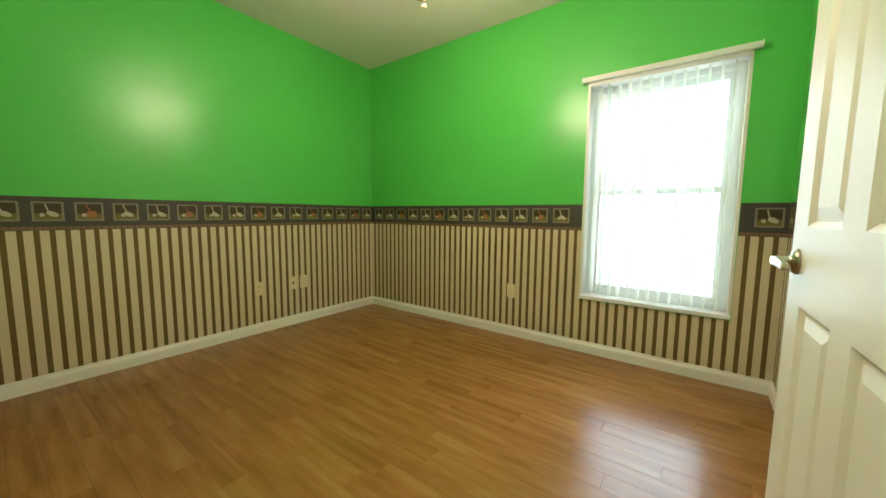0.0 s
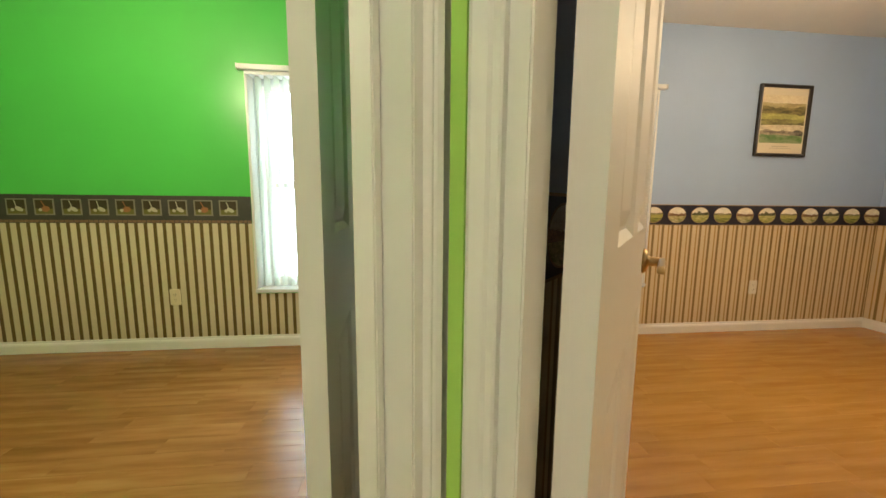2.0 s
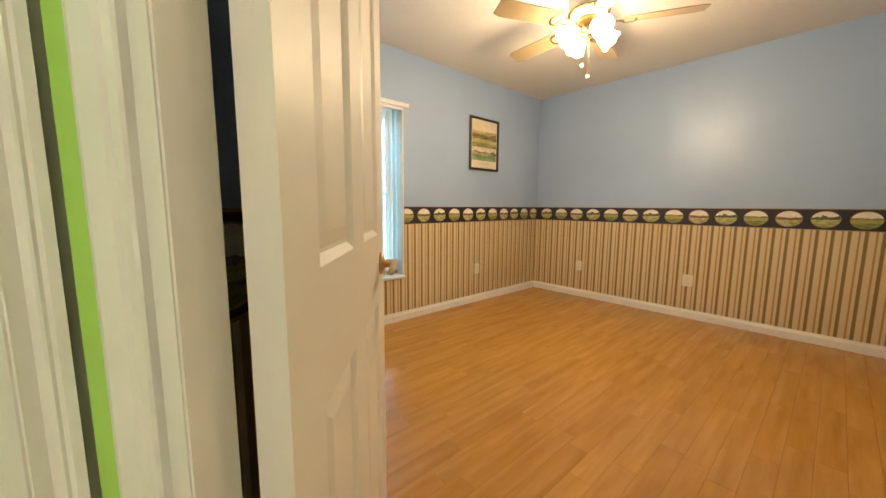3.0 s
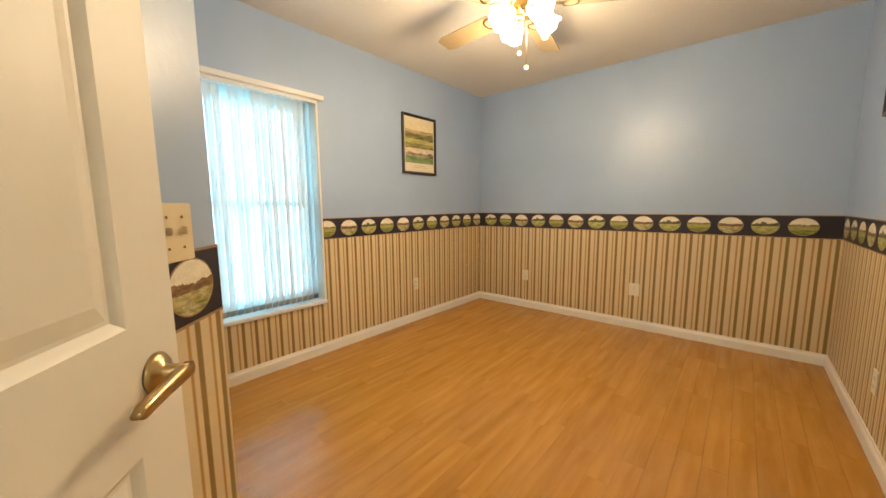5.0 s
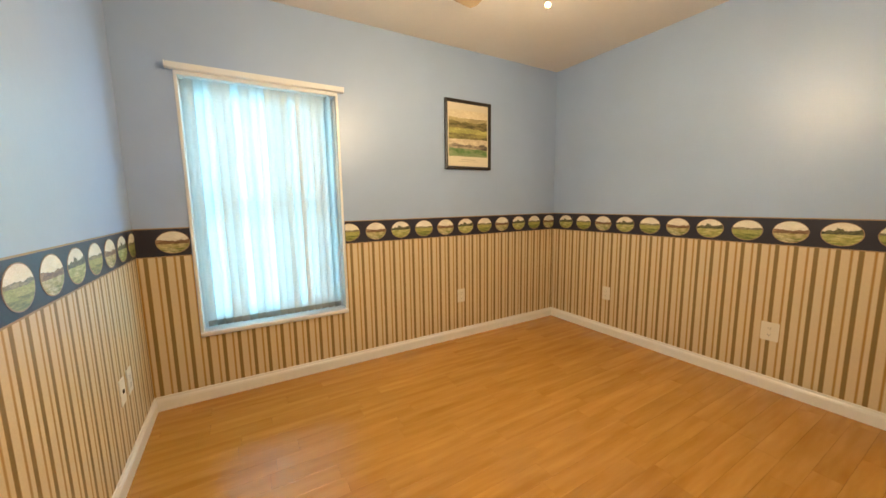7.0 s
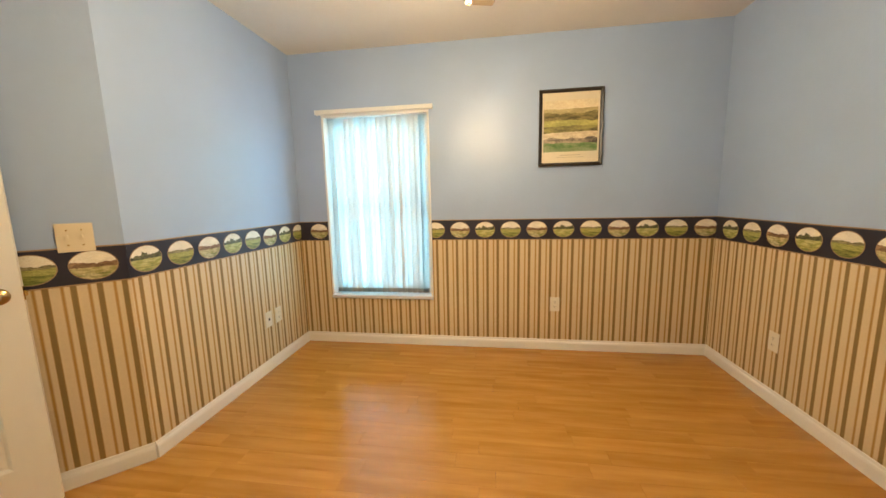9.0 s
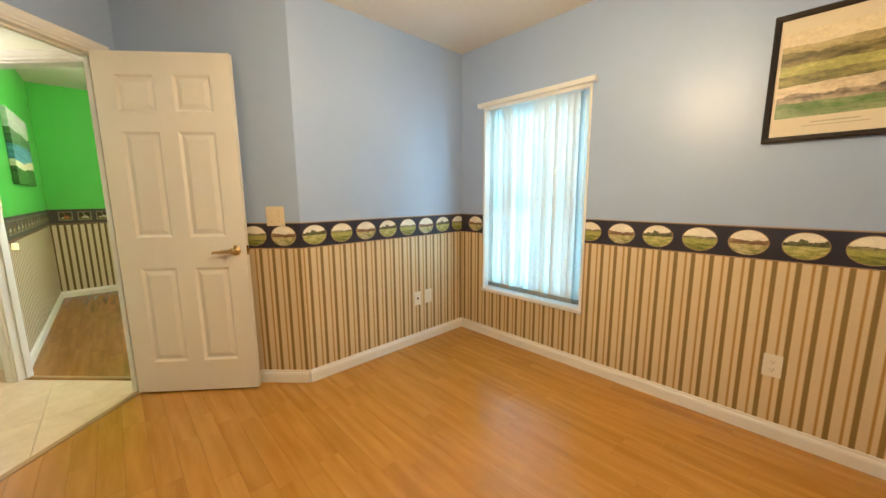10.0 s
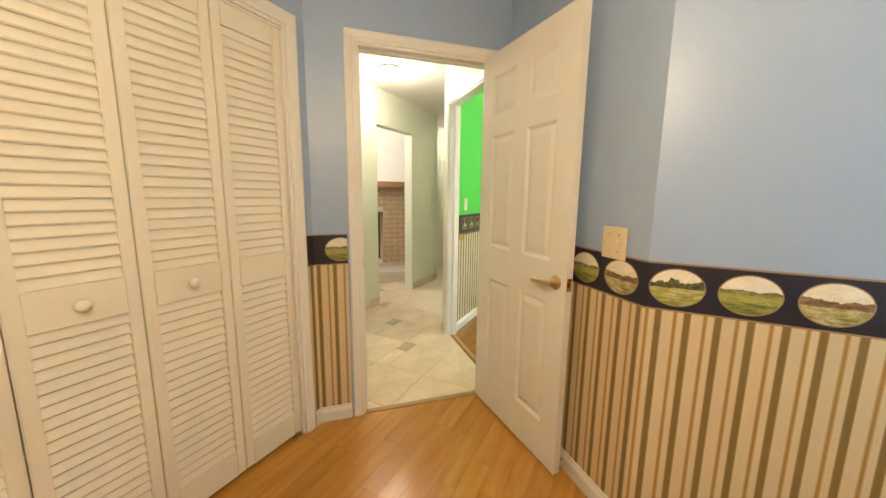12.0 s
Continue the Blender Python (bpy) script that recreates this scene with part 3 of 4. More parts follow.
floor_h = slab("floor_hall", [(-3.3, -4.3), (3.9, -4.3), (3.9, 0.35), (2.2, 0.35), (1.2, 1.3), (0.3, 0.42), (-3.3, 0.42)], -0.16, -0.066, M_GROUT, "subfloor under the hall tiles", "floor")
tile_bed = slab("floor_hall_tiles", [(-2.65, -4.25), (2.45, -4.25), (2.45, -0.1), diag(1.775, TF - 0.03), diag(1.60, TB + 0.06), diag(0.80, TB + 0.06), (-2.65, 0.30)], -0.06, -0.005, M_GROUT, "cream stone tile floor with brown inserts", "floor")
slab("ground", [(-60, 3.42), (60, 3.42), (60, 120), (-60, 120)], -0.5, -0.3, M_GROUND, "pale lawn outside the windows", "ground")

# skirtings, wallpaper and borders of the blue room
holes_nb = [(B_WIN[0] - 0.015, B_WIN[1] + 0.015, B_WIN[2] - 0.03, B_WIN[3] + 0.02)]
for ob, length, holes, spans, first, shift, pitch in (
        (north_b, len_nb, holes_nb, [(0, len_nb)], 0, 0.070, 0.2035), (west_b, len_wb, [], [(0, len_wb)], 1, 0.050, 0.191), (slant_b, SBEND - SF, [], [(0, SBEND - SF)], 0, 0.110, 0.19),
        (door_b, len_db, [(B_DOOR[0] - 0.06, B_DOOR[1] + 0.062, -1, 3)], [(B_DOOR[1] + 0.062, len_db)], 2, 0.01, 0.1945),
        (south_b, len_so, [(B_CLO[0] - 0.062, B_CLO[1] + 0.062, -1, 3)], [(0.0, B_CLO[0] - 0.062), (B_CLO[1] + 0.062, len_so)], 0, 0.15, 0.2),
        (east_b, len_ea, [], [(0, len_ea)], 1, 0.197, 0.2035)):
    paper(ob, M_BSTRIPE, -0.0014 if ob is slant_b else 0, length + (0.0014 if ob is west_b else 0), 0.08, BZ0 + 0.002, holes, "tan and olive striped wallpaper")
    oval_border(ob, -0.0028 if ob is slant_b else 0, length + (0.0028 if ob is west_b else 0), holes, first, shift, pitch)
    baseboard(ob, spans)
holes_ng = [(G_WIN[0] - 0.015, G_WIN[1] + 0.015, G_WIN[2] - 0.03, G_WIN[3] + 0.02)]
for ob, length, holes, spans, first, shift, pitch in (
        (north_g, len_ng, holes_ng, [(0.0, len_ng)], 0, 0.085, 0.1665), (west_g, len_wg, [], [(0, len_wg)], 1, 0.078, 0.167), (south_g, len_sog, [], [(0, len_sog)], 2, 0.08, 0.17),
        (east_g, len_eg, [(G_CLO[0] - 0.062, G_CLO[1] + 0.062, -1, 3)], [(0, G_CLO[0] - 0.062), (G_CLO[1] + 0.062, len_eg)], 0, 0.08, 0.17)):
    paper(ob, M_GSTRIPE, 0, length, 0.08, GZ0 + 0.002, holes, "cream and olive striped wallpaper")
    square_border(ob, 0, length, holes, first, shift, pitch)
    baseboard(ob, spans)


# ---- door frames ----
def casing_set(name, m, u0, u1, height, thick, label, sides=(True, True), narrow=(None, None)):
    """Jambs, head, stops and moulded casings of an opening that lies between u0 and u1 of a wall's frame."""
    frame_thing = thing(name, m, label, "door frame", kind="structure")
    j = 0.018
    part("jamb", box((u0, -thick - 0.001, 0), (u0 + j, 0.001, height - 0.0), 0.002), M_TRIM, frame_thing)
    part("jamb", box((u1 - j, -thick - 0.001, 0), (u1, 0.001, height), 0.002), M_TRIM, frame_thing)
    part("head", box((u0 + j, -thick - 0.001, height - j), (u1 - j, 0.001, height), 0.002), M_TRIM, frame_thing)
    w = 0.057
    prof = [(0, 0), (0.009, 0), (0.011, 0.004), (0.011, 0.016), (0.014, 0.022), (0.017, 0.046), (0.015, 0.054), (0.010, w), (0, w)]
    for k, on in enumerate(sides):
        if not on:
            continue
        for edge, sign in ((u0 + 0.005, -1), (u1 - 0.005, 1)):
            ww = w
            if narrow[k] and sign < 0:
                ww = narrow[k]
            pts = [(y, z * ww / w) for y, z in prof]
            bm = bmesh.new()
            h = height + w - 0.006
            lo = [bm.verts.new((edge + sign * z, (y if k == 0 else -thick - y), 0)) for y, z in pts]
            hi = [bm.verts.new((edge + sign * z, (y if k == 0 else -thick - y), h - (w - z))) for y, z in pts]
            n = len(pts)
            bm.faces.new(lo)
            bm.faces.new(hi[::-1])
            for i in range(n):
                bm.faces.new((lo[i], hi[i], hi[(i + 1) % n], lo[(i + 1) % n]))
            part("casing", bm, M_TRIM, frame_thing)
        bm = bmesh.new()
        wl = narrow[k] or w
        a = [bm.verts.new((u0 + 0.005 - z * wl / w, (y if k == 0 else -thick - y), height - 0.005 + z)) for y, z in prof]
        b = [bm.verts.new((u1 - 0.005 + z, (y if k == 0 else -thick - y), height - 0.005 + z)) for y, z in prof]
        n = len(prof)
        bm.faces.new(a)
        bm.faces.new(b[::-1])
        for i in range(n):
            bm.faces.new((a[i], b[i], b[(i + 1) % n], a[(i + 1) % n]))
        part("head_casing", bm, M_TRIM, frame_thing)
    return frame_thing


bf = casing_set("door_frame_blue", m_db, B_DOOR[0], B_DOOR[1], DOOR_H, SF - SB, "white moulded frame of the blue room's doorway", narrow=(None, 0.032))
for u in (B_DOOR[0] + 0.018, B_DOOR[1] - 0.029):
    part("door_stop", box((u, -0.072, 0), (u + 0.011, -0.040, DOOR_H - 0.018), 0.002), M_TRIM, bf)
part("door_stop", box((B_DOOR[0] + 0.03, -0.075, DOOR_H - 0.029), (B_DOOR[1] - 0.03, -0.042, DOOR_H - 0.018), 0.002), M_TRIM, bf)
strike = part("strike_plate", box((B_DOOR[1] - 0.0198, -0.036, 0.892), (B_DOOR[1] - 0.0178, 0.004, 0.938), 0.001), M_BRASS, bf, "brass strike plate")
part("screw", cyl(0.004, 0.003, 0.002, Matrix.Translation((B_DOOR[1] - 0.0202, -0.014, 0.933)) @ Matrix.Rotation(radians(90), 4, "Y"), 10), M_NICKEL, strike)
part("screw", cyl(0.004, 0.003, 0.002, Matrix.Translation((B_DOOR[1] - 0.0202, -0.014, 0.897)) @ Matrix.Rotation(radians(90), 4, "Y"), 10), M_NICKEL, strike)
part("strike_hole", box((B_DOOR[1] - 0.0202, -0.020, 0.908), (B_DOOR[1] - 0.0196, -0.008, 0.922)), M_SLOT, strike)
gf = casing_set("door_frame_green", m_sg, S_END - G_DOOR[1], S_END - G_DOOR[0], DOOR_H, TH - TB, "white moulded frame of the green room's doorway", narrow=(0.013, None))
for u in (S_END - G_DOOR[1] + 0.018, S_END - G_DOOR[0] - 0.029):
    part("door_stop", box((u, -0.072, 0), (u + 0.011, -0.040, DOOR_H - 0.018), 0.002), M_TRIM, gf)
part("strike_plate", box((S_END - G_DOOR[0] - 0.0198, -0.140, 0.892), (S_END - G_DOOR[0] - 0.0178, -0.100, 0.938), 0.001), M_BRASS, gf, "brass strike plate")
cf = casing_set("closet_frame_blue", m_so, B_CLO[0], B_CLO[1], DOOR_H, 0.115, "cream moulded frame of the louvred closet", (True, False))
cg = casing_set("closet_frame_green", m_eg, G_CLO[0], G_CLO[1], DOOR_H, 0.055, "white moulded frame of the louvred closet", (True, False))
tagged(part("threshold_blue", box((B_DOOR[0], -0.035, -0.004), (B_DOOR[1], 0.005, 0.005), 0.003), M_STRIP, None, at=m_db), "brown wood transition strip in the doorway", "threshold", kind="structure")
tagged(part("threshold_green", box((S_END - G_DOOR[1], -0.08, -0.004), (S_END - G_DOOR[0], -0.05, 0.004), 0.003), M_STRIP, None, at=m_sg), "brown wood transition strip in the doorway", "threshold", kind="structure")


# Thin added sheet; its lime colour stands in for green bounce on the wall.
tagged(part("corner_bounce_strip", box((TH - TF + 0.019, -(SF - SB) - 0.007, 0.0), (B_DOOR[0] - 0.033, -(SF - SB), DOOR_H + 0.05)), M_LIME_BOUNCE, None, at=m_db), "narrow added strip coloured lime for green light bounced onto the hall wall", "trim", kind="structure")


# ---- six-panel doors ----
def panel_door(name, m, width, label, flip=1, metal=None):
    """A moulded door; its frame has x from the hinge edge to the free edge, y through its thickness."""
    d = thing(name, m, label, "door")
    metal = metal or M_NICKEL
    h, th = 2.03, 0.035
    z0 = 0.012
    st, mid = 0.115 * width / 0.76, 0.10
    cols = [(st, width / 2 - mid / 2), (width / 2 + mid / 2, width - st)]
    rows = [(0.20, 0.80), (0.99, 1.60), (1.71, 1.91)]
    bm = bmesh.new()
    holes = [(a, b, z0 + c, z0 + e) for a, b in cols for c, e in rows]
    us = sorted({0.0, width, *[v for h_ in holes for v in h_[:2]]})
    zs = sorted({z0, z0 + h, *[v for h_ in holes for v in h_[2:]]})
    for i in range(len(us) - 1):
        for k in range(len(zs) - 1):
            uc, zc = (us[i] + us[i + 1]) / 2, (zs[k] + zs[k + 1]) / 2
            inside = any(a < uc < b and c < zc < e for a, b, c, e in holes)
            for side in (-1, 1):
                y = side * th / 2
                if not inside:
                    q = [bm.verts.new(p) for p in ((us[i], y, zs[k]), (us[i + 1], y, zs[k]), (us[i + 1], y, zs[k + 1]), (us[i], y, zs[k + 1]))]
                    bm.faces.new(q)
    # sticking, groove and raised field of each panel, on both faces
    for a, b, c, e in holes:
        for side in (-1, 1):
            y = side * th / 2
            steps = [(0.0, 0.0), (0.006, -0.004), (0.014, -0.010), (0.020, -0.010), (0.044, -0.003), (0.048, -0.003)]
            rings = []
            for inset, depth in steps:
                yy = y + side * depth
                rings.append([bm.verts.new(p) for p in ((a + inset, yy, c + inset), (b - inset, yy, c + inset), (b - inset, yy, e - inset), (a + inset, yy, e - inset))])
            for r0, r1 in zip(rings, rings[1:]):
                for q in range(4):
                    bm.faces.new((r0[q], r0[(q + 1) % 4], r1[(q + 1) % 4], r1[q]))
            bm.faces.new(rings[-1])
    t2 = th / 2
    for q in (((0, -t2, z0), (0, t2, z0), (0, t2, z0 + h), (0, -t2, z0 + h)), ((width, -t2, z0), (width, t2, z0), (width, t2, z0 + h), (width, -t2, z0 + h)),
              ((0, -t2, z0), (width, -t2, z0), (width, t2, z0), (0, t2, z0)), ((0, -t2, z0 + h), (width, -t2, z0 + h), (width, t2, z0 + h), (0, t2, z0 + h))):
        bm.faces.new([bm.verts.new(p) for p in q])
    bmesh.ops.remove_doubles(bm, verts=bm.verts, dist=1e-5)
    part("leaf", bm, M_DOOR, d)
    hx, hz = width - 0.062, 0.915
    for side in (-1, 1):
        handle = part("door_handle", lathe([(0.0, 0.0), (0.032, 0.0), (0.032, 0.004), (0.027, 0.010), (0.014, 0.013), (0.012, 0.020), (0.011, 0.046), (0.0, 0.046)], 24),
                      metal, d, "brushed nickel lever handle" if metal is M_NICKEL else "satin brass lever handle", True, Matrix.Translation((hx, side * th / 2, hz)) @ Matrix.Rotation(radians(-90 * side), 4, "X"))
        bm = bmesh.new()
        pts = [(0.012, 0.010), (-0.012, 0.011), (-0.05, 0.0095), (-0.085, 0.008), (-0.108, 0.0085), (-0.116, 0.004)]
        loops = []
        for px, hw in pts:
            drop = 0.006 * (px / 0.116) ** 2
            loops.append([bm.verts.new((px, side * 0.0 + dy, -drop + dz)) for dy, dz in ((-0.006, -hw), (0.006, -hw), (0.008, 0), (0.006, hw), (-0.006, hw), (-0.008, 0))])
        for a, b in zip(loops, loops[1:]):
            for q in range(6):
                bm.faces.new((a[q], a[(q + 1) % 6], b[(q + 1) % 6], b[q]))
        bm.faces.new(loops[0])
        bm.faces.new(loops[-1][::-1])
        lever = part("lever", bm, metal, handle, "", True)
        lever.matrix_basis = Matrix.Rotation(radians(90 * side), 4, "X") @ Matrix.Translation((0, side * 0.042, 0))
    latch = part("latch_plate", box((width - 0.001, -0.0125, hz - 0.028), (width + 0.001, 0.0125, hz + 0.028), 0.0006), M_BRASS, d, "brass latch plate")
    part("latch_bolt", box((width, -0.006, hz - 0.011), (width + 0.010, 0.006, hz + 0.011), 0.003), M_BRASS, latch)
    for z in (0.22, 1.83):
        hinge = part("hinge", cyl(0.006, 0.006, 0.089, Matrix.Translation((-0.004, flip * (t2 + 0.004), z)), 12), M_BRASS, d, "brass butt hinge")
        part("hinge_leaf", box((-0.0016, -t2 + 0.004, z - 0.0445), (0.0002, t2, z + 0.0445)), M_DOOR, hinge)
    return d


def diag_pose(s, t, turn):
    x, y = diag(s, t)
    return pose(x, y, 0, 0, 0, turn)


blue_door = panel_door("door_blue_room", diag_pose(1.826, 0.520, 51.1), 0.735, "white six-panel door standing open against the slanting wall", 1, M_LEVER)
green_door = panel_door("door_green_room", pose(1.362, 1.106, 0, 0, 0, 92.7), 0.74, "white six-panel door standing open in the green room", -1)
hall_door = panel_door("door_hall_end", pose(-2.58, -1.19, 0, 0, 0, 90), 0.70, "white six-panel door closed at the hall's end", 1)


# ---- louvred closet doors ----
LOUVRE = {}


def louvre_leaf(parent, x0, width, knob, y=0.0):
    """One bifold leaf with its slats."""
    leaf = part("bifold_leaf", bmesh.new(), M_LOUVRE, parent)
    bm = bmesh.new()
    h, th, st = 2.0, 0.028, 0.042
    z0 = 0.022
    rails = [(0, 0.115), (0.865, 0.985), (h - 0.085, h)]
    add_box(bm, (0.002, -th / 2, z0), (st, th / 2, z0 + h), 0.003)
    add_box(bm, (width - st, -th / 2, z0), (width - 0.002, th / 2, z0 + h), 0.003)
    for a, b in rails:
        add_box(bm, (st, -th / 2, z0 + a), (width - st, th / 2, z0 + b))
    bm.to_mesh(leaf.data)
    bm.free()
    leaf.matrix_basis = Matrix.Translation((x0, y, 0))
    key = round(width, 3)
    if key not in LOUVRE:
        sb = bmesh.new()
        prof = [(-0.003, -0.0205), (-0.001, -0.0205), (0.0035, -0.0160), (0.0035, 0.0195), (0.0025, 0.0205), (-0.003, 0.0205)]
        ends = [[sb.verts.new((sx * (width / 2 - st), py, pz)) for py, pz in prof] for sx in (-1, 1)]
        sb.faces.new(ends[0])
        sb.faces.new(ends[1][::-1])
        for q in range(len(prof)):
            sb.faces.new((ends[0][q], ends[1][q], ends[1][(q + 1) % len(prof)], ends[0][(q + 1) % len(prof)]))
        bmesh.ops.recalc_face_normals(sb, faces=sb.faces)
        me = bpy.data.meshes.new("slat")
        sb.to_mesh(me)
        sb.free()
        me.materials.append(M_LOUVRE)
        LOUVRE[key] = me
    for a, b in ((0.115, 0.865), (0.985, h - 0.085)):
        n = round((b - a) / 0.0375)
        for k in range(n):
            z = z0 + a + (b - a) * (k + 0.5) / n
            shared("slat", LOUVRE[key], leaf, Matrix.Translation((width / 2, 0.002, z)) @ Matrix.Rotation(radians(18), 4, "X"))
    if knob:
        part("knob", lathe([(0.0, 0.0), (0.010, 0.0), (0.009, 0.010), (0.017, 0.018), (0.020, 0.026), (0.016, 0.033), (0.0, 0.036)], 20), M_LOUVRE, leaf, "round painted wooden knob", True,
             Matrix.Translation((width * 0.5, th / 2, z0 + 0.925)) @ Matrix.Rotation(radians(-90), 4, "X"))
    return leaf


closet_b = thing("bifold_door_blue", m_so, "cream louvred bifold doors closed across the closet", "closet door")
w = (B_CLO[1] - B_CLO[0] - 0.036) / 4
for k in range(4):
    louvre_leaf(closet_b, B_CLO[0] + 0.018 + k * w, w, k in (1, 2), -0.03)
part("track", box((B_CLO[0] + 0.018, -0.045, DOOR_H - 0.026), (B_CLO[1] - 0.018, -0.015, DOOR_H - 0.018)), M_TRIM, closet_b)
for u in (B_CLO[0] + 0.03, B_CLO[1] - 0.06):
    part("pivot_bracket", box((u, -0.04, 0.0), (u + 0.03, -0.005, 0.018), 0.002), M_NICKEL, closet_b, "small metal floor bracket")
closet_g = thing("bifold_door_green", m_eg, "white louvred bifold doors closed across the closet", "closet door")
w = (G_CLO[1] - G_CLO[0] - 0.036) / 4
for k in range(4):
    louvre_leaf(closet_g, G_CLO[0] + 0.018 + k * w, w, k in (1, 2), -0.03)


# ---- windows and vertical blinds ----
def window_unit(name, m, u0, u1, z0, z1, label):
    """A white single-hung window in its plastered opening, with a sill."""
    wdw = thing(name, m, label, "window", kind="structure")
    y0, y1 = -0.15, -0.095
    f = 0.045
    bm = bmesh.new()
    add_box(bm, (u0, y0, z0), (u0 + f, y1, z1), 0.004)
    add_box(bm, (u1 - f, y0, z0), (u1, y1, z1), 0.004)
    add_box(bm, (u0 + f, y0, z1 - f), (u1 - f, y1, z1), 0.004)
    add_box(bm, (u0 + f, y0, z0), (u1 - f, y1, z0 + f), 0.004)
    part("window_frame", bm, M_VINYL, wdw)
    zm = z0 + (z1 - z0) * 0.505
    for k, (a, b, yo) in enumerate(((z0 + f, zm + 0.02, 0.012), (zm - 0.02, z1 - f, -0.012))):
        r = 0.038
        bm = bmesh.new()
        ya, yb = y0 + 0.014 + yo, y0 + 0.040 + yo
        add_box(bm, (u0 + f, ya, a), (u0 + f + r, yb, b), 0.003)
        add_box(bm, (u1 - f - r, ya, a), (u1 - f, yb, b), 0.003)
        add_box(bm, (u0 + f + r, ya, a), (u1 - f - r, yb, a + r), 0.003)
        add_box(bm, (u0 + f + r, ya, b - r), (u1 - f - r, yb, b), 0.003)
        sash = part("sash", bm, M_VINYL, wdw)
        pane = part("pane", box((u0 + f + r - 0.004, ya + 0.010, a + r - 0.004), (u1 - f - r + 0.004, ya + 0.014, b - r + 0.004)), M_GLASS, sash, "clear window glass")
        pane.visible_shadow = False
    part("sash_lock", box(((u0 + u1) / 2 - 0.025, y0 + 0.05, zm + 0.016), ((u0 + u1) / 2 + 0.025, y0 + 0.068, zm + 0.03), 0.004), M_VINYL, wdw)
    # plastered reveals and the sill
    bm = bmesh.new()
    add_box(bm, (u0 - 0.012, -0.10, z0 - 0.01), (u0 + 0.004, 0.006, z1 + 0.012), 0.002)
    add_box(bm, (u1 - 0.004, -0.10, z0 - 0.01), (u1 + 0.012, 0.006, z1 + 0.012), 0.002)
    add_box(bm, (u0 + 0.004, -0.10, z1 - 0.004), (u1 - 0.004, 0.006, z1 + 0.012), 0.002)
    part("reveal", bm, M_TRIM, wdw)
    part("window_sill", box((u0 - 0.012, -0.10, z0 - 0.022), (u1 + 0.012, 0.022, z0 + 0.004), 0.004), M_SILL, wdw, "pale marbled window sill")
    return wdw


def vertical_blind(name, m, u0, u1, z0, z1, count, turn, mat, label, chord=0.086, hem=True, jitter=1.2):
    b = thing(name, m, label, "window blind")
    part("head_rail", box((u0 - 0.040, 0.004, z1 + 0.012), (u1 + 0.040, 0.046, z1 + 0.045), 0.004), M_RAIL, b, "white metal head rail")
    part("rail_end_cap", box((u0 - 0.046, 0.002, z1 + 0.010), (u0 - 0.040, 0.048, z1 + 0.047), 0.002), M_VINYL, b)
    part("rail_end_cap", box((u1 + 0.040, 0.002, z1 + 0.010), (u1 + 0.046, 0.048, z1 + 0.047), 0.002), M_VINYL, b)
    part("valance", box((u0 - 0.006, 0.010, z1 - 0.012), (u1 + 0.006, 0.016, z1 + 0.012), 0.002), M_RAIL, b)
    top, bot = z1 - 0.012, z0 + 0.022
    seg = 6
    bm = bmesh.new()
    rows = []
    for z in (bot, bot + 0.035, top):
        rows.append([bm.verts.new((chord * (q / seg - 0.5), 0.007 * math.cos(math.pi * (q / seg - 0.5)), z)) for q in range(seg + 1)])
    for i, (a, c) in enumerate(zip(rows, rows[1:])):
        for q in range(seg):
            bm.faces.new((a[q], a[q + 1], c[q + 1], c[q])).material_index = 1 if (i == 0 and hem) else 0
    bmesh.ops.solidify(bm, geom=bm.faces[:], thickness=0.0008)
    me = bpy.data.meshes.new("vane")
    bmesh.ops.recalc_face_normals(bm, faces=bm.faces)
    bm.to_mesh(me)
    bm.free()
    me.materials.append(mat)
    me.materials.append(M_HEM)
    rng = random.Random(5)
    for k in range(count):
        u = u0 + 0.03 + (u1 - u0 - 0.06) * (k + 0.5) / count
        v = shared("vane", me, b, Matrix.Translation((u, -0.040, 0)) @ Matrix.Rotation(radians(turn + rng.uniform(-jitter, jitter)), 4, "Z"))
        hook = part("vane_hook", box((-0.006, -0.002, top - 0.004), (0.006, 0.002, top + 0.012)), M_VINYL, v) if k % 4 == 0 else None
    wand = part("wand", cyl(0.004, 0.003, 0.75, Matrix.Translation((u0 + 0.02 if turn > 0 else u1 - 0.05, 0.012, z1 - 0.42)), 10), M_VINYL, b)
    return b


window_unit("window_1", m_nb, *B_WIN, "white single-hung window behind closed vertical blinds")
window_unit("window_2", m_ng, *G_WIN, "white single-hung window with daylight outside")
vertical_blind("vertical_blind_blue", m_nb, *B_WIN, 18, 24, M_VANE_B, "pale vertical blind turned nearly shut", chord=0.055, jitter=0.2)
vertical_blind("vertical_blind_green", m_ng, *G_WIN, 13, 83, M_VANE_G, "white vertical blind turned open", hem=False, jitter=2.0)


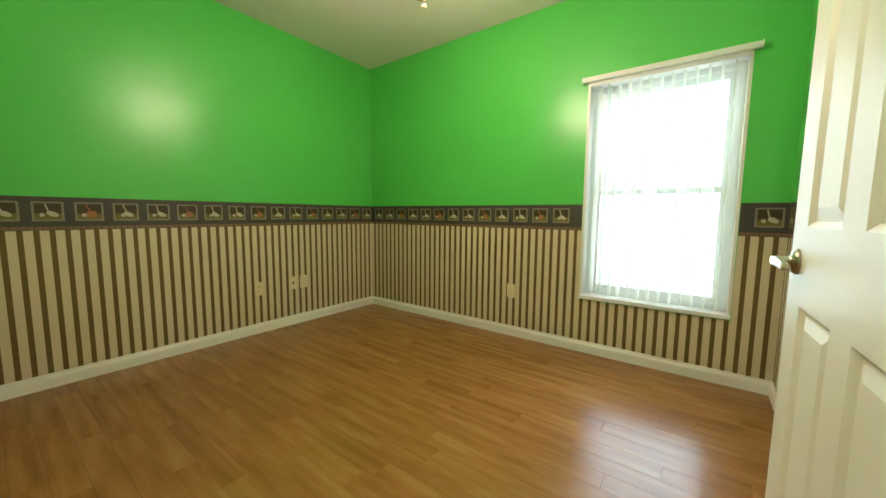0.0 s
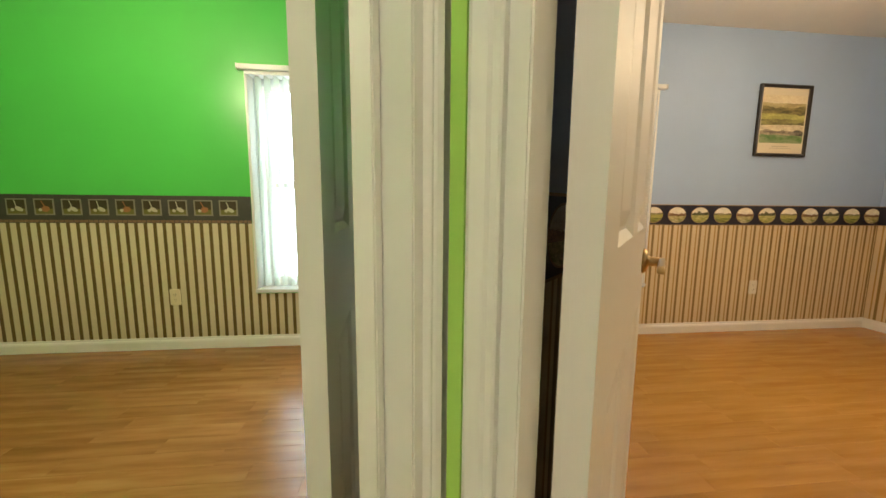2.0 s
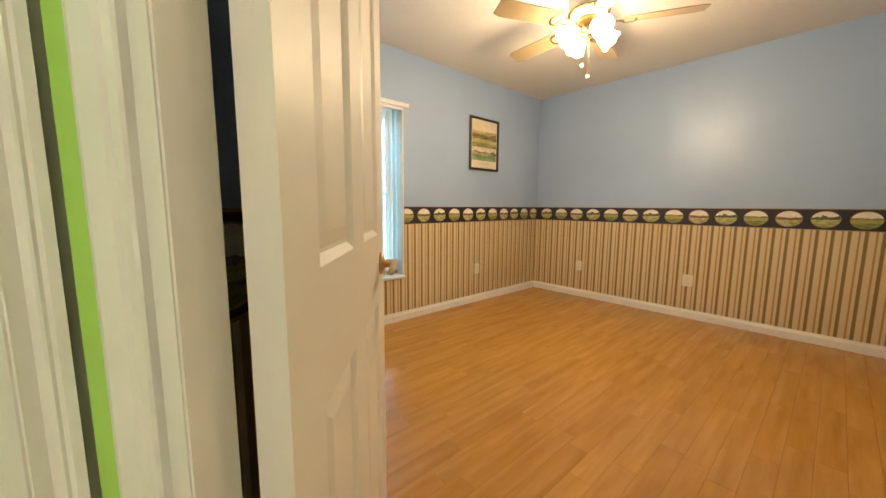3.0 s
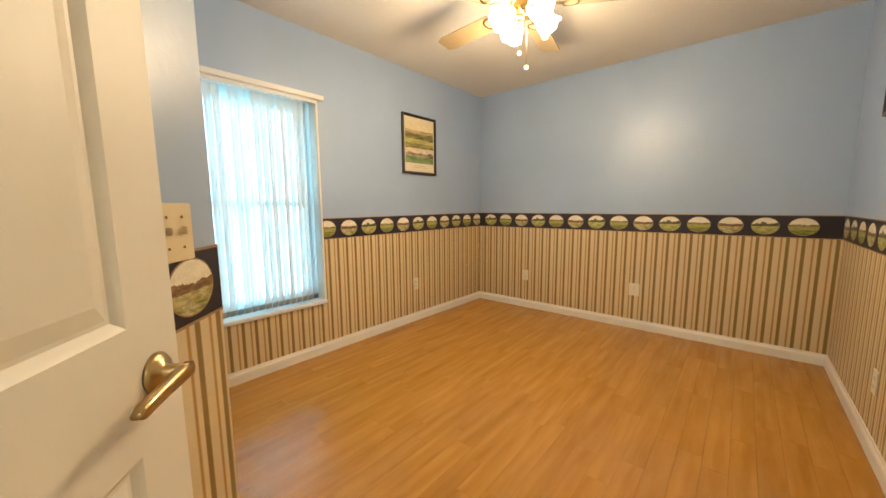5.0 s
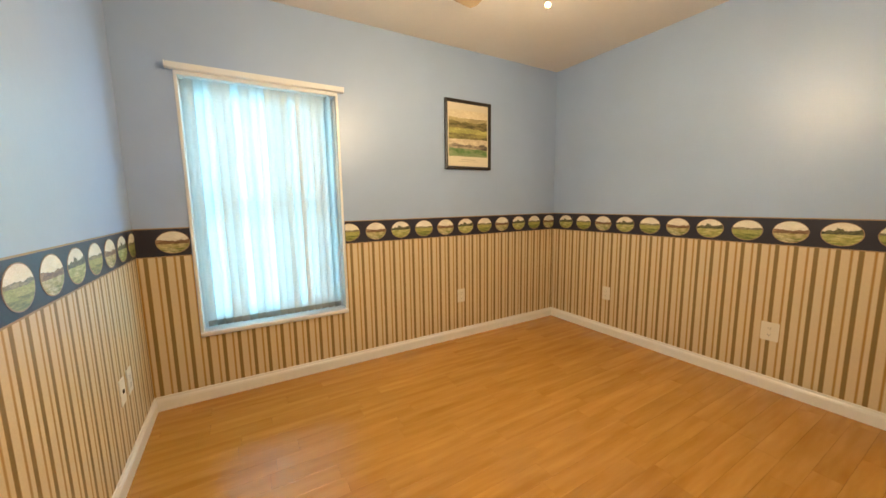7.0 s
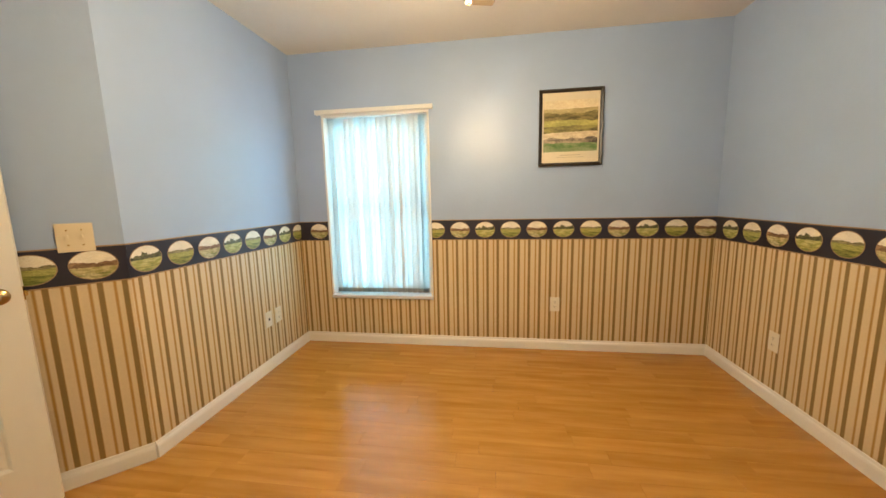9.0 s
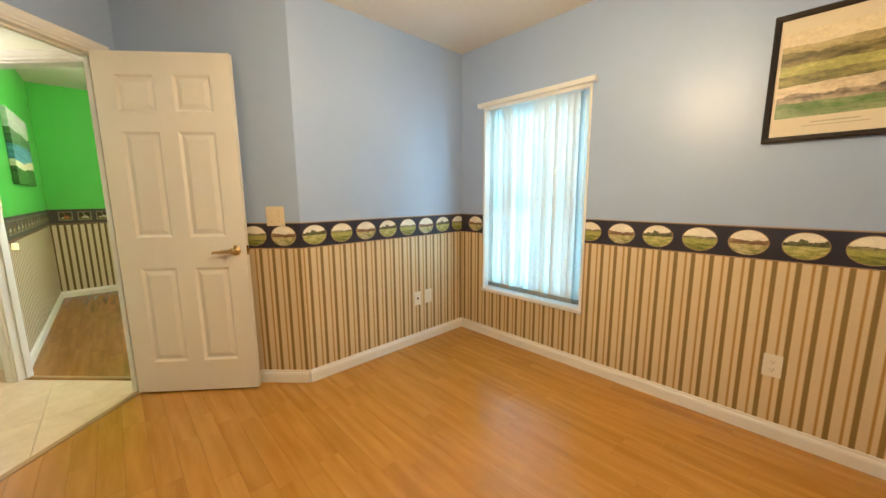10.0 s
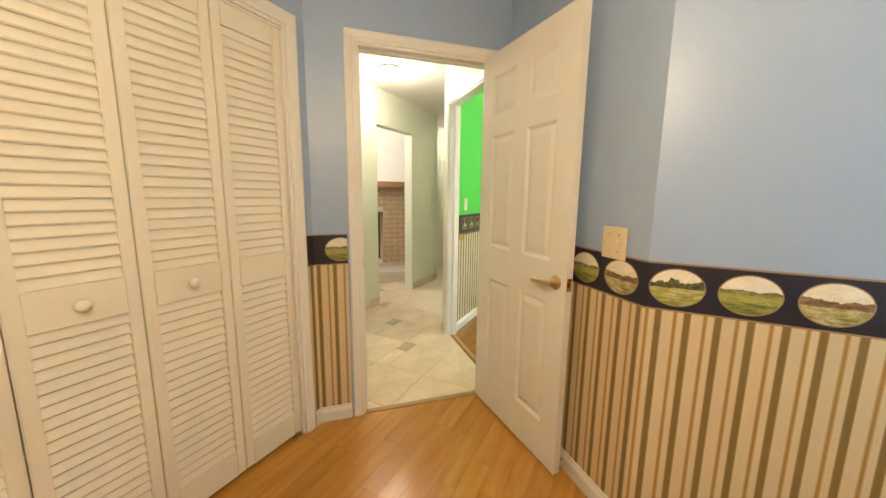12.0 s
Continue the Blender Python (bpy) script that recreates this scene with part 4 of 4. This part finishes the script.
# ---- ceiling fans ----
def ceiling_fan(name, x, y, ceil, turn, label, drop=0.245):
    f = thing(name, pose(x, y, ceil, 0, 0, turn), label, "ceiling fan")
    part("motor_housing", lathe([(0.0, 0.0), (0.085, 0.0), (0.09, -0.012), (0.118, -0.02), (0.125, -0.03), (0.125, -0.130), (0.118, -0.140), (0.095, -0.147), (0.09, -0.160), (0.06, -0.167), (0.0, -0.167)], 36), M_FANWHITE, f, "white enamelled motor housing", True)
    part("brass_band", lathe([(0.121, -0.132), (0.127, -0.134), (0.127, -0.142), (0.115, -0.147), (0.108, -0.147)], 36), M_BRASS, f, "brass trim band", True)
    bm = bmesh.new()
    pts = [(0.20, -0.050), (0.24, -0.062), (0.60, -0.068), (0.64, -0.050), (0.64, 0.050), (0.60, 0.068), (0.24, 0.062), (0.20, 0.050)]
    lo = [bm.verts.new((px, py, -0.003)) for px, py in pts]
    hi = [bm.verts.new((px, py, 0.003)) for px, py in pts]
    bm.faces.new(lo[::-1])
    bm.faces.new(hi)
    for q in range(8):
        bm.faces.new((lo[q], lo[(q + 1) % 8], hi[(q + 1) % 8], hi[q]))
    blade_me = bpy.data.meshes.new("blade")
    bm.to_mesh(blade_me)
    bm.free()
    blade_me.materials.append(M_BLADE)
    bm = bmesh.new()
    add_box(bm, (0.085, -0.014, -0.004), (0.20, 0.014, 0.003), 0.003)
    for q in range(16):
        a0, a1 = 2 * math.pi * q / 16, 2 * math.pi * (q + 1) / 16
        for ra, rb in ((0.052, 0.040),):
            vs = [bm.verts.new((0.235 + r * math.cos(a) * 0.85, r * math.sin(a), -0.006)) for r, a in ((ra, a0), (ra, a1), (rb, a1), (rb, a0))]
            bm.faces.new(vs)
    iron_me = bpy.data.meshes.new("blade_iron")
    bm.to_mesh(iron_me)
    bm.free()
    iron_me.materials.append(M_BRASS)
    for k in range(5):
        at = Matrix.Translation((0, 0, -0.205)) @ Matrix.Rotation(2 * math.pi * k / 5, 4, "Z") @ Matrix.Rotation(radians(11), 4, "X")
        bl = shared("blade", blade_me, f, at, "washed oak blade")
        shared("blade_iron", iron_me, bl, Matrix.Translation((0, 0, -0.003)), "brass blade bracket")
    part("switch_cup", lathe([(0.0, -0.165), (0.055, -0.167), (0.062, -0.180), (0.062, -0.240), (0.05, -0.257), (0.0, -0.261)], 28), M_BRASS, f, "brass light fitter", True)
    for k in range(4):
        a = math.pi / 4 + math.pi / 2 * k
        arm_m = Matrix.Rotation(a, 4, "Z") @ Matrix.Translation((0.062, 0, -0.232)) @ Matrix.Rotation(radians(122), 4, "Y")
        arm = part("shade_holder", lathe([(0.0, -0.02), (0.014, -0.018), (0.016, 0.0), (0.030, 0.012), (0.030, 0.022), (0.0, 0.022)], 18), M_BRASS, f, "", True, arm_m)
        sh = lathe([(0.024, 0.016), (0.030, 0.030), (0.046, 0.050), (0.055, 0.078), (0.056, 0.098), (0.066, 0.122), (0.064, 0.123), (0.053, 0.099), (0.044, 0.055), (0.022, 0.022)], 24)
        for v in sh.verts:
            if v.co.z > 0.11:
                ang = math.atan2(v.co.y, v.co.x)
                v.co.z += 0.006 * math.cos(6 * ang)
        part("shade", sh, M_SHADE, arm, "lit frosted tulip glass shade", True)
    for dx, dy, ln in ((0.035, 0.0, drop), (-0.03, 0.02, drop - 0.055)):
        chain = part("pull_chain", cyl(0.0012, 0.0012, ln, Matrix.Translation((dx, dy, -0.258 - ln / 2)), 6), M_BRASS, f, "thin brass pull chain")
        bm = bmesh.new()
        bmesh.ops.create_icosphere(bm, subdivisions=2, radius=0.011, matrix=Matrix.Translation((dx, dy, -0.262 - ln)))
        part("pull_knob", bm, M_CRYSTAL, chain, "small gold crystal knob")
    return f


ceiling_fan("ceiling_fan", FAN[0], FAN[1], BH, 12, "white and brass ceiling fan with lit tulip shades")
ceiling_fan("ceiling_fan", GFAN[0], GFAN[1], GH, 61, "white and brass ceiling fan with lit tulip shades", 0.333)

# ---- pictures ----
def framed_print(name, m, width, height, mat, label, caption=True):
    """A framed print; its frame has x along the wall and y into the room, base at its lower left."""
    p = thing(name, m, label, "picture")
    fw, d = 0.024, 0.022
    prof = [(0, 0), (0, d), (fw * 0.25, d + 0.003), (fw * 0.8, d - 0.002), (fw, d - 0.008), (fw, 0)]
    corners = [(0, 0), (width, 0), (width, height), (0, height)]
    ins = [(1, 1), (-1, 1), (-1, -1), (1, -1)]
    for k in range(4):
        bm = bmesh.new()
        rings = []
        for (cx, cz), (ix, iz) in ((corners[k], ins[k]), (corners[(k + 1) % 4], ins[(k + 1) % 4])):
            rings.append([bm.verts.new((cx + ix * a, y, cz + iz * a)) for a, y in prof])
        n = len(prof)
        for q in range(n):
            bm.faces.new((rings[0][q], rings[1][q], rings[1][(q + 1) % n], rings[0][(q + 1) % n]))
        part("frame_rail", bm, M_FRAME, p)
    part("mat_board", box((fw - 0.002, 0.002, fw - 0.002), (width - fw + 0.002, 0.009, height - fw + 0.002)), M_MAT, p)
    bm = bmesh.new()
    lo_z = 0.105 if caption else 0.06
    a, b, c, e = fw + 0.012, width - fw - 0.012, lo_z, height - fw - 0.055 * (1 if caption else 0.3)
    vs = [bm.verts.new(v) for v in ((a, 0.0105, c), (b, 0.0105, c), (b, 0.0105, e), (a, 0.0105, e))]
    back = [bm.verts.new((v.co.x, 0.008, v.co.z)) for v in vs]
    bm.faces.new(vs)
    for q in range(4):
        bm.faces.new((vs[q], vs[(q + 1) % 4], back[(q + 1) % 4], back[q]))
    uv = bm.loops.layers.uv.new()
    for fc in bm.faces:
        for lp in fc.loops:
            lp[uv].uv = ((lp.vert.co.x - a) / (b - a), (lp.vert.co.z - c) / (e - c))
    part("print", bm, mat, p)
    if caption:
        bm = bmesh.new()
        add_box(bm, (width * 0.34, 0.009, 0.076), (width * 0.66, 0.0095, 0.082))
        add_box(bm, (width * 0.28, 0.009, 0.062), (width * 0.72, 0.0095, 0.066))
        part("caption_line", bm, M_CAPTION, p)
    return p


framed_print("framed_print", m_nb @ Matrix.Translation((BX1 - 4.753, 0.003, 1.474)), 0.460, 0.556, M_VIEW, "dark framed golf landscape print with a cream mat")
framed_print("framed_print", m_so @ Matrix.Translation((4.56 - BSW, 0.003, 1.60)), 0.33, 0.41, M_VIEW, "dark framed landscape print on the blue wall")
p = thing("canvas_picture", m_sog @ Matrix.Translation((-1.0 - GX0, 0.003, 1.36)), "dark green landscape canvas on the green wall", "picture")
bm = box((0, 0, 0), (0.95, 0.035, 0.62), 0.004)
uv = bm.loops.layers.uv.new()
for fc in bm.faces:
    for lp in fc.loops:
        lp[uv].uv = (lp.vert.co.x / 0.95, lp.vert.co.z / 0.62)
part("canvas", bm, M_CANVAS, p)


# ---- outlets, switches and small fittings ----
def wall_plate(name, m, u, z, w, h, mat, label, kind):
    """A cover plate centred on a wall at u, z."""
    p = thing(name, m @ Matrix.Translation((u, 0.0017, z)), label, "switch" if kind == "switch" else "outlet")
    part("cover_plate", box((-w / 2, 0, -h / 2), (w / 2, 0.006, h / 2), 0.002), mat, p)
    if kind == "outlet":
        for dz in (-0.0195, 0.0195):
            face = part("receptacle", box((-0.017, 0.0055, dz - 0.014), (0.017, 0.0075, dz + 0.014), 0.001), mat, p)
            bm = bmesh.new()
            for dx in (-0.006, 0.006):
                add_box(bm, (dx - 0.001, 0.0074, dz - 0.002), (dx + 0.001, 0.0078, dz + 0.007))
            add_box(bm, (-0.002, 0.0074, dz - 0.010), (0.002, 0.0078, dz - 0.006))
            part("slot", bm, M_SLOT, face)
    elif kind == "switch":
        for dx in (-0.023, 0.023):
            part("toggle", box((dx - 0.004, 0.004, -0.004), (dx + 0.004, 0.018, 0.012), 0.0015), mat, p)
            for dz in (-0.032, 0.032):
                part("screw", cyl(0.003, 0.003, 0.002, Matrix.Translation((dx, 0.0065, dz)) @ Matrix.Rotation(radians(90), 4, "X"), 10), M_BRASS, p)
    elif kind == "jack":
        part("jack", box((-0.008, 0.0055, -0.008), (0.008, 0.010, 0.008), 0.001), M_SLOT, p)
    else:
        part("screw", cyl(0.003, 0.003, 0.002, Matrix.Translation((0, 0.0065, 0.03)) @ Matrix.Rotation(radians(90), 4, "X"), 10), mat, p)
    return p


OUT = (0.072, 0.116)
wall_plate("outlet", m_ea, 2.609 - BY0, 0.372, *OUT, M_WPLATE, "ivory duplex outlet low on the striped wall", "outlet")
wall_plate("outlet", m_ea, 1.492 - BY0, 0.372, 0.086, 0.116, M_WPLATE, "ivory outlet plate low on the striped wall", "outlet")
wall_plate("outlet", m_nb, BX1 - 4.441, 0.382, *OUT, M_WPLATE, "ivory duplex outlet low on the striped wall", "outlet")
wall_plate("outlet", m_so, 4.477 - BSW, 0.33, *OUT, M_WPLATE, "ivory duplex outlet low on the striped wall", "outlet")
wall_plate("cable_jack", m_wb, BY1 - 2.70, 0.385, *OUT, M_WPLATE, "ivory wall plate with a cable jack", "jack")
wall_plate("outlet", m_wb, BY1 - 2.82, 0.385, *OUT, M_WPLATE, "ivory duplex outlet low on the striped wall", "outlet")
wall_plate("light_switch", m_sb, math.hypot(BEND[0] - 2.178, BEND[1] - 1.656), 1.117, 0.116, 0.122, M_PLATE, "ivory double toggle switch plate above the border", "switch")
wall_plate("outlet", m_ng, GX1 + 0.147, 0.385, *OUT, M_PLATE, "ivory duplex outlet low on the striped wall", "outlet")
wall_plate("outlet", m_wg, GY1 - 1.97, 0.38, *OUT, M_PLATE, "ivory duplex outlet low on the striped wall", "outlet")
wall_plate("cable_jack", m_wg, GY1 - 2.274, 0.385, *OUT, M_PLATE, "ivory wall plate with a cable jack", "jack")
wall_plate("outlet", m_wg, GY1 - 2.38, 0.385, *OUT, M_PLATE, "ivory duplex outlet low on the striped wall", "outlet")
wall_plate("light_switch", m_sog, 2.45, 1.20, 0.072, 0.116, M_PLATE, "ivory switch plate above the border", "plain")
stop = thing("door_stop_spring", m_sb @ Matrix.Translation((0.34, 0.0151, 0.05)), "small brass spring door stop on the baseboard", "door stop")
part("spring", cyl(0.005, 0.004, 0.03, Matrix.Translation((0, 0.015, 0)) @ Matrix.Rotation(radians(90), 4, "X"), 12), M_BRASS, stop)
part("rubber_tip", cyl(0.007, 0.006, 0.01, Matrix.Translation((0, 0.035, 0)) @ Matrix.Rotation(radians(90), 4, "X"), 12), M_RUBBER, stop)
vent = thing("ceiling_vent", pose(-0.95, 1.0, GH), "white ceiling air vent", "vent")
part("frame", box((-0.17, -0.10, -0.008), (0.17, 0.10, 0.0), 0.002), M_TRIM, vent)
for k in range(8):
    part("slat", box((-0.15, -0.083 + 0.0215 * k, -0.016), (0.15, -0.071 + 0.0215 * k, -0.007)), M_TRIM, vent)

# ---- hall and fireplace ----
for parent, spans in ((hall_s, [(0.0, 0.70), (1.43, 3.40)]), (hall_r, [(0.0, 0.42)]), (slant_g, [(S_END - G_DOOR[0] + 0.056, S_END - 0.70)])):
    for a, b in spans:
        part("skirting_tile", box((a, 0.0, 0.0), (b, 0.010, 0.095), 0.002), M_TILE, parent, "beige stone skirting tile")
for x, y, watts in HALL_LIGHTS:
    l = thing("ceiling_light", pose(x, y, hall_h), "round lit flush ceiling light in the hall", "ceiling light")
    part("rim", lathe([(0.085, 0.0), (0.108, -0.004), (0.108, -0.018), (0.094, -0.024), (0.086, -0.017)], 32), M_TRIM, l, "", True)
    part("diffuser", lathe([(0.092, -0.019), (0.078, -0.032), (0.045, -0.040), (0.0, -0.043)], 32), M_DOME, l, "", True)

fire_m = pose(-1.05, -1.25, 0, 0, 0, -45)
fp = thing("fireplace", fire_m, "tan brick fireplace with an oak mantel shelf", "fireplace")
FB = (0.47, 1.30, 0.22, 1.02)
bm = bmesh.new()
for a, b, z0, z1 in cut_flat(0.0, 1.75, 0.0, 1.38, [FB]):
    add_box(bm, (a, -0.5, z0), (b, -0.012, z1))
part("mortar_body", bm, M_MORTAR, fp)
part("firebox", box((FB[0], -0.49, FB[2]), (FB[1], -0.40, FB[3])), M_SOOT, fp, "soot-black firebox")
part("ember", box((FB[0] + 0.10, -0.36, 0.40), (FB[0] + 0.16, -0.34, 0.46), 0.01), M_EMBER, fp, "small orange flame")
part("hearth", box((0.0, -0.01, 0.0), (1.75, 0.40, 0.16), 0.01), M_MORTAR, fp)
part("mantel", box((-0.02, -0.10, 1.38), (1.80, 0.16, 1.47), 0.008), M_MANTEL, fp, "stained oak mantel shelf")
part("chimney_breast", box((-0.3, -0.6, 1.47), (2.0, -0.03, 3.0)), M_WHITE, fp, "white wall above the mantel")

# ---- floor boards, tiles and bricks ----
def clipped(poly, a, b, c):
    """The part of a polygon where a*x + b*y >= c."""
    out = []
    for k in range(len(poly)):
        p, q = poly[k], poly[(k + 1) % len(poly)]
        dp, dq = a * p[0] + b * p[1] - c, a * q[0] + b * q[1] - c
        if dp >= 0:
            out.append(p)
        if (dp >= 0) != (dq >= 0):
            f = dp / (dp - dq)
            out.append((p[0] + f * (q[0] - p[0]), p[1] + f * (q[1] - p[1])))
    return out


PLANKS = {}


def lay_boards(parent, mat, x0, x1, y0, y1, width, length, cuts, seed, keep=None):
    rng = random.Random(seed)
    y = y0
    while y < y1:
        x = x0 - rng.uniform(0, length)
        while x < x1:
            ln = length
            a, b = max(x, x0), min(x + ln, x1)
            x += ln
            if b - a < 0.03:
                continue
            g = 0.0003
            poly = [(a + g, y + g), (b - g, y + g), (b - g, min(y + width, y1) - g), (a + g, min(y + width, y1) - g)]
            for c in cuts:
                poly = clipped(poly, *c)
                if len(poly) < 3:
                    break
            if len(poly) < 3 or (keep and not keep((a + b) / 2, y)):
                continue
            cx, cy = sum(p[0] for p in poly) / len(poly), sum(p[1] for p in poly) / len(poly)
            rel = [(round(p[0] - cx, 4), round(p[1] - cy, 4)) for p in poly]
            key = (mat.name, tuple(rel))
            if key not in PLANKS:
                bm = prism(rel, -0.006, 0.0, 0.0004)
                me = bpy.data.meshes.new("board")
                bm.to_mesh(me)
                bm.free()
                me.materials.append(mat)
                PLANKS[key] = me
            shared("board", PLANKS[key], parent, Matrix.Translation((cx, cy, 0)))
        y += width


K = 1 / R2
lay_boards(floor_b, M_PLANK_B, 2.245, BX1 + 0.02, 1.775, BY1 + 0.02, 0.095, 0.62, [], 3)
lay_boards(floor_b, M_PLANK_B, 1.3, BX1 + 0.02, 1.775 - 0.095 * 17, 1.775, 0.095, 0.62, [(K, K, SF - 0.015), (K, -K, TF - 0.03), (0, 1, BY0 - 0.05)], 4)
lay_boards(floor_g, M_PLANK_G, GX0 - 0.02, GX1 + 0.02, GY0 - 0.06, GY1 + 0.02, 0.095, 0.62, [(-K, K, -(TB + 0.055)), (0, 1, GY0 - 0.05)], 6)

TILES = {}


def lay_tile(poly, mat, name):
    for c in ((K, -K, TB + 0.06), (-K, -K, -(SF - 0.02))):
        poly = clipped(poly, *c)
        if len(poly) < 3:
            return
    cx, cy = sum(p[0] for p in poly) / len(poly), sum(p[1] for p in poly) / len(poly)
    rel = [(round(p[0] - cx, 4), round(p[1] - cy, 4)) for p in poly]
    key = (mat.name, tuple(rel))
    if key not in TILES:
        bm = prism(rel, -0.008, 0.0, 0.0012)
        me = bpy.data.meshes.new(name)
        bm.to_mesh(me)
        bm.free()
        me.materials.append(mat)
        TILES[key] = me
    shared(name, TILES[key], tile_bed, Matrix.Translation((cx, cy, 0)))


P = 0.43
for i in range(-9, 4):
    for j in range(-10, 3):
        x, y = i * P + 1.19, j * P + 0.065
        g = 0.0012
        if (i - j) % 2 == 0 and i < 1:
            lay_tile([(x + g, y + g), (x + 0.16 - g, y + g), (x + 0.16 - g, y + 0.11 - g), (x + g, y + 0.11 - g)], M_INSERT, "insert_tile")
            lay_tile([(x + 0.16 + g, y + g), (x + P - g, y + g), (x + P - g, y + 0.11 - g), (x + 0.16 + g, y + 0.11 - g)], M_TILE, "tile")
            lay_tile([(x + g, y + 0.11 + g), (x + P - g, y + 0.11 + g), (x + P - g, y + P - g), (x + g, y + P - g)], M_TILE, "tile")
        else:
            lay_tile([(x + g, y + g), (x + P - g, y + g), (x + P - g, y + P - g), (x + g, y + P - g)], M_TILE, "tile")

brick_me = {}
rng = random.Random(9)
for row in range(19):
    z = 0.004 + row * 0.0725
    off = 0.0 if row % 2 else 0.10
    u = -off
    while u < 1.75:
        a, b = max(u, 0.0), min(u + 0.19, 1.75)
        u += 0.20
        if b - a < 0.03 or z + 0.0625 > 1.38 or z < 0.15:
            continue
        if b > FB[0] and a < FB[1] and z + 0.06 > FB[2] and z < FB[3]:
            if a < FB[0] - 0.03:
                b = FB[0]
            elif b > FB[1] + 0.03:
                a = FB[1]
            else:
                continue
        key = round(b - a, 3)
        if key not in brick_me:
            bmk = box((-(b - a) / 2, -0.05, 0), ((b - a) / 2, 0.0, 0.0625), 0.003)
            me = bpy.data.meshes.new("brick")
            bmk.to_mesh(me)
            bmk.free()
            me.materials.append(M_BRICK)
            brick_me[key] = me
        shared("brick", brick_me[key], fp, Matrix.Translation(((a + b) / 2, rng.uniform(-0.004, 0.004), z)))
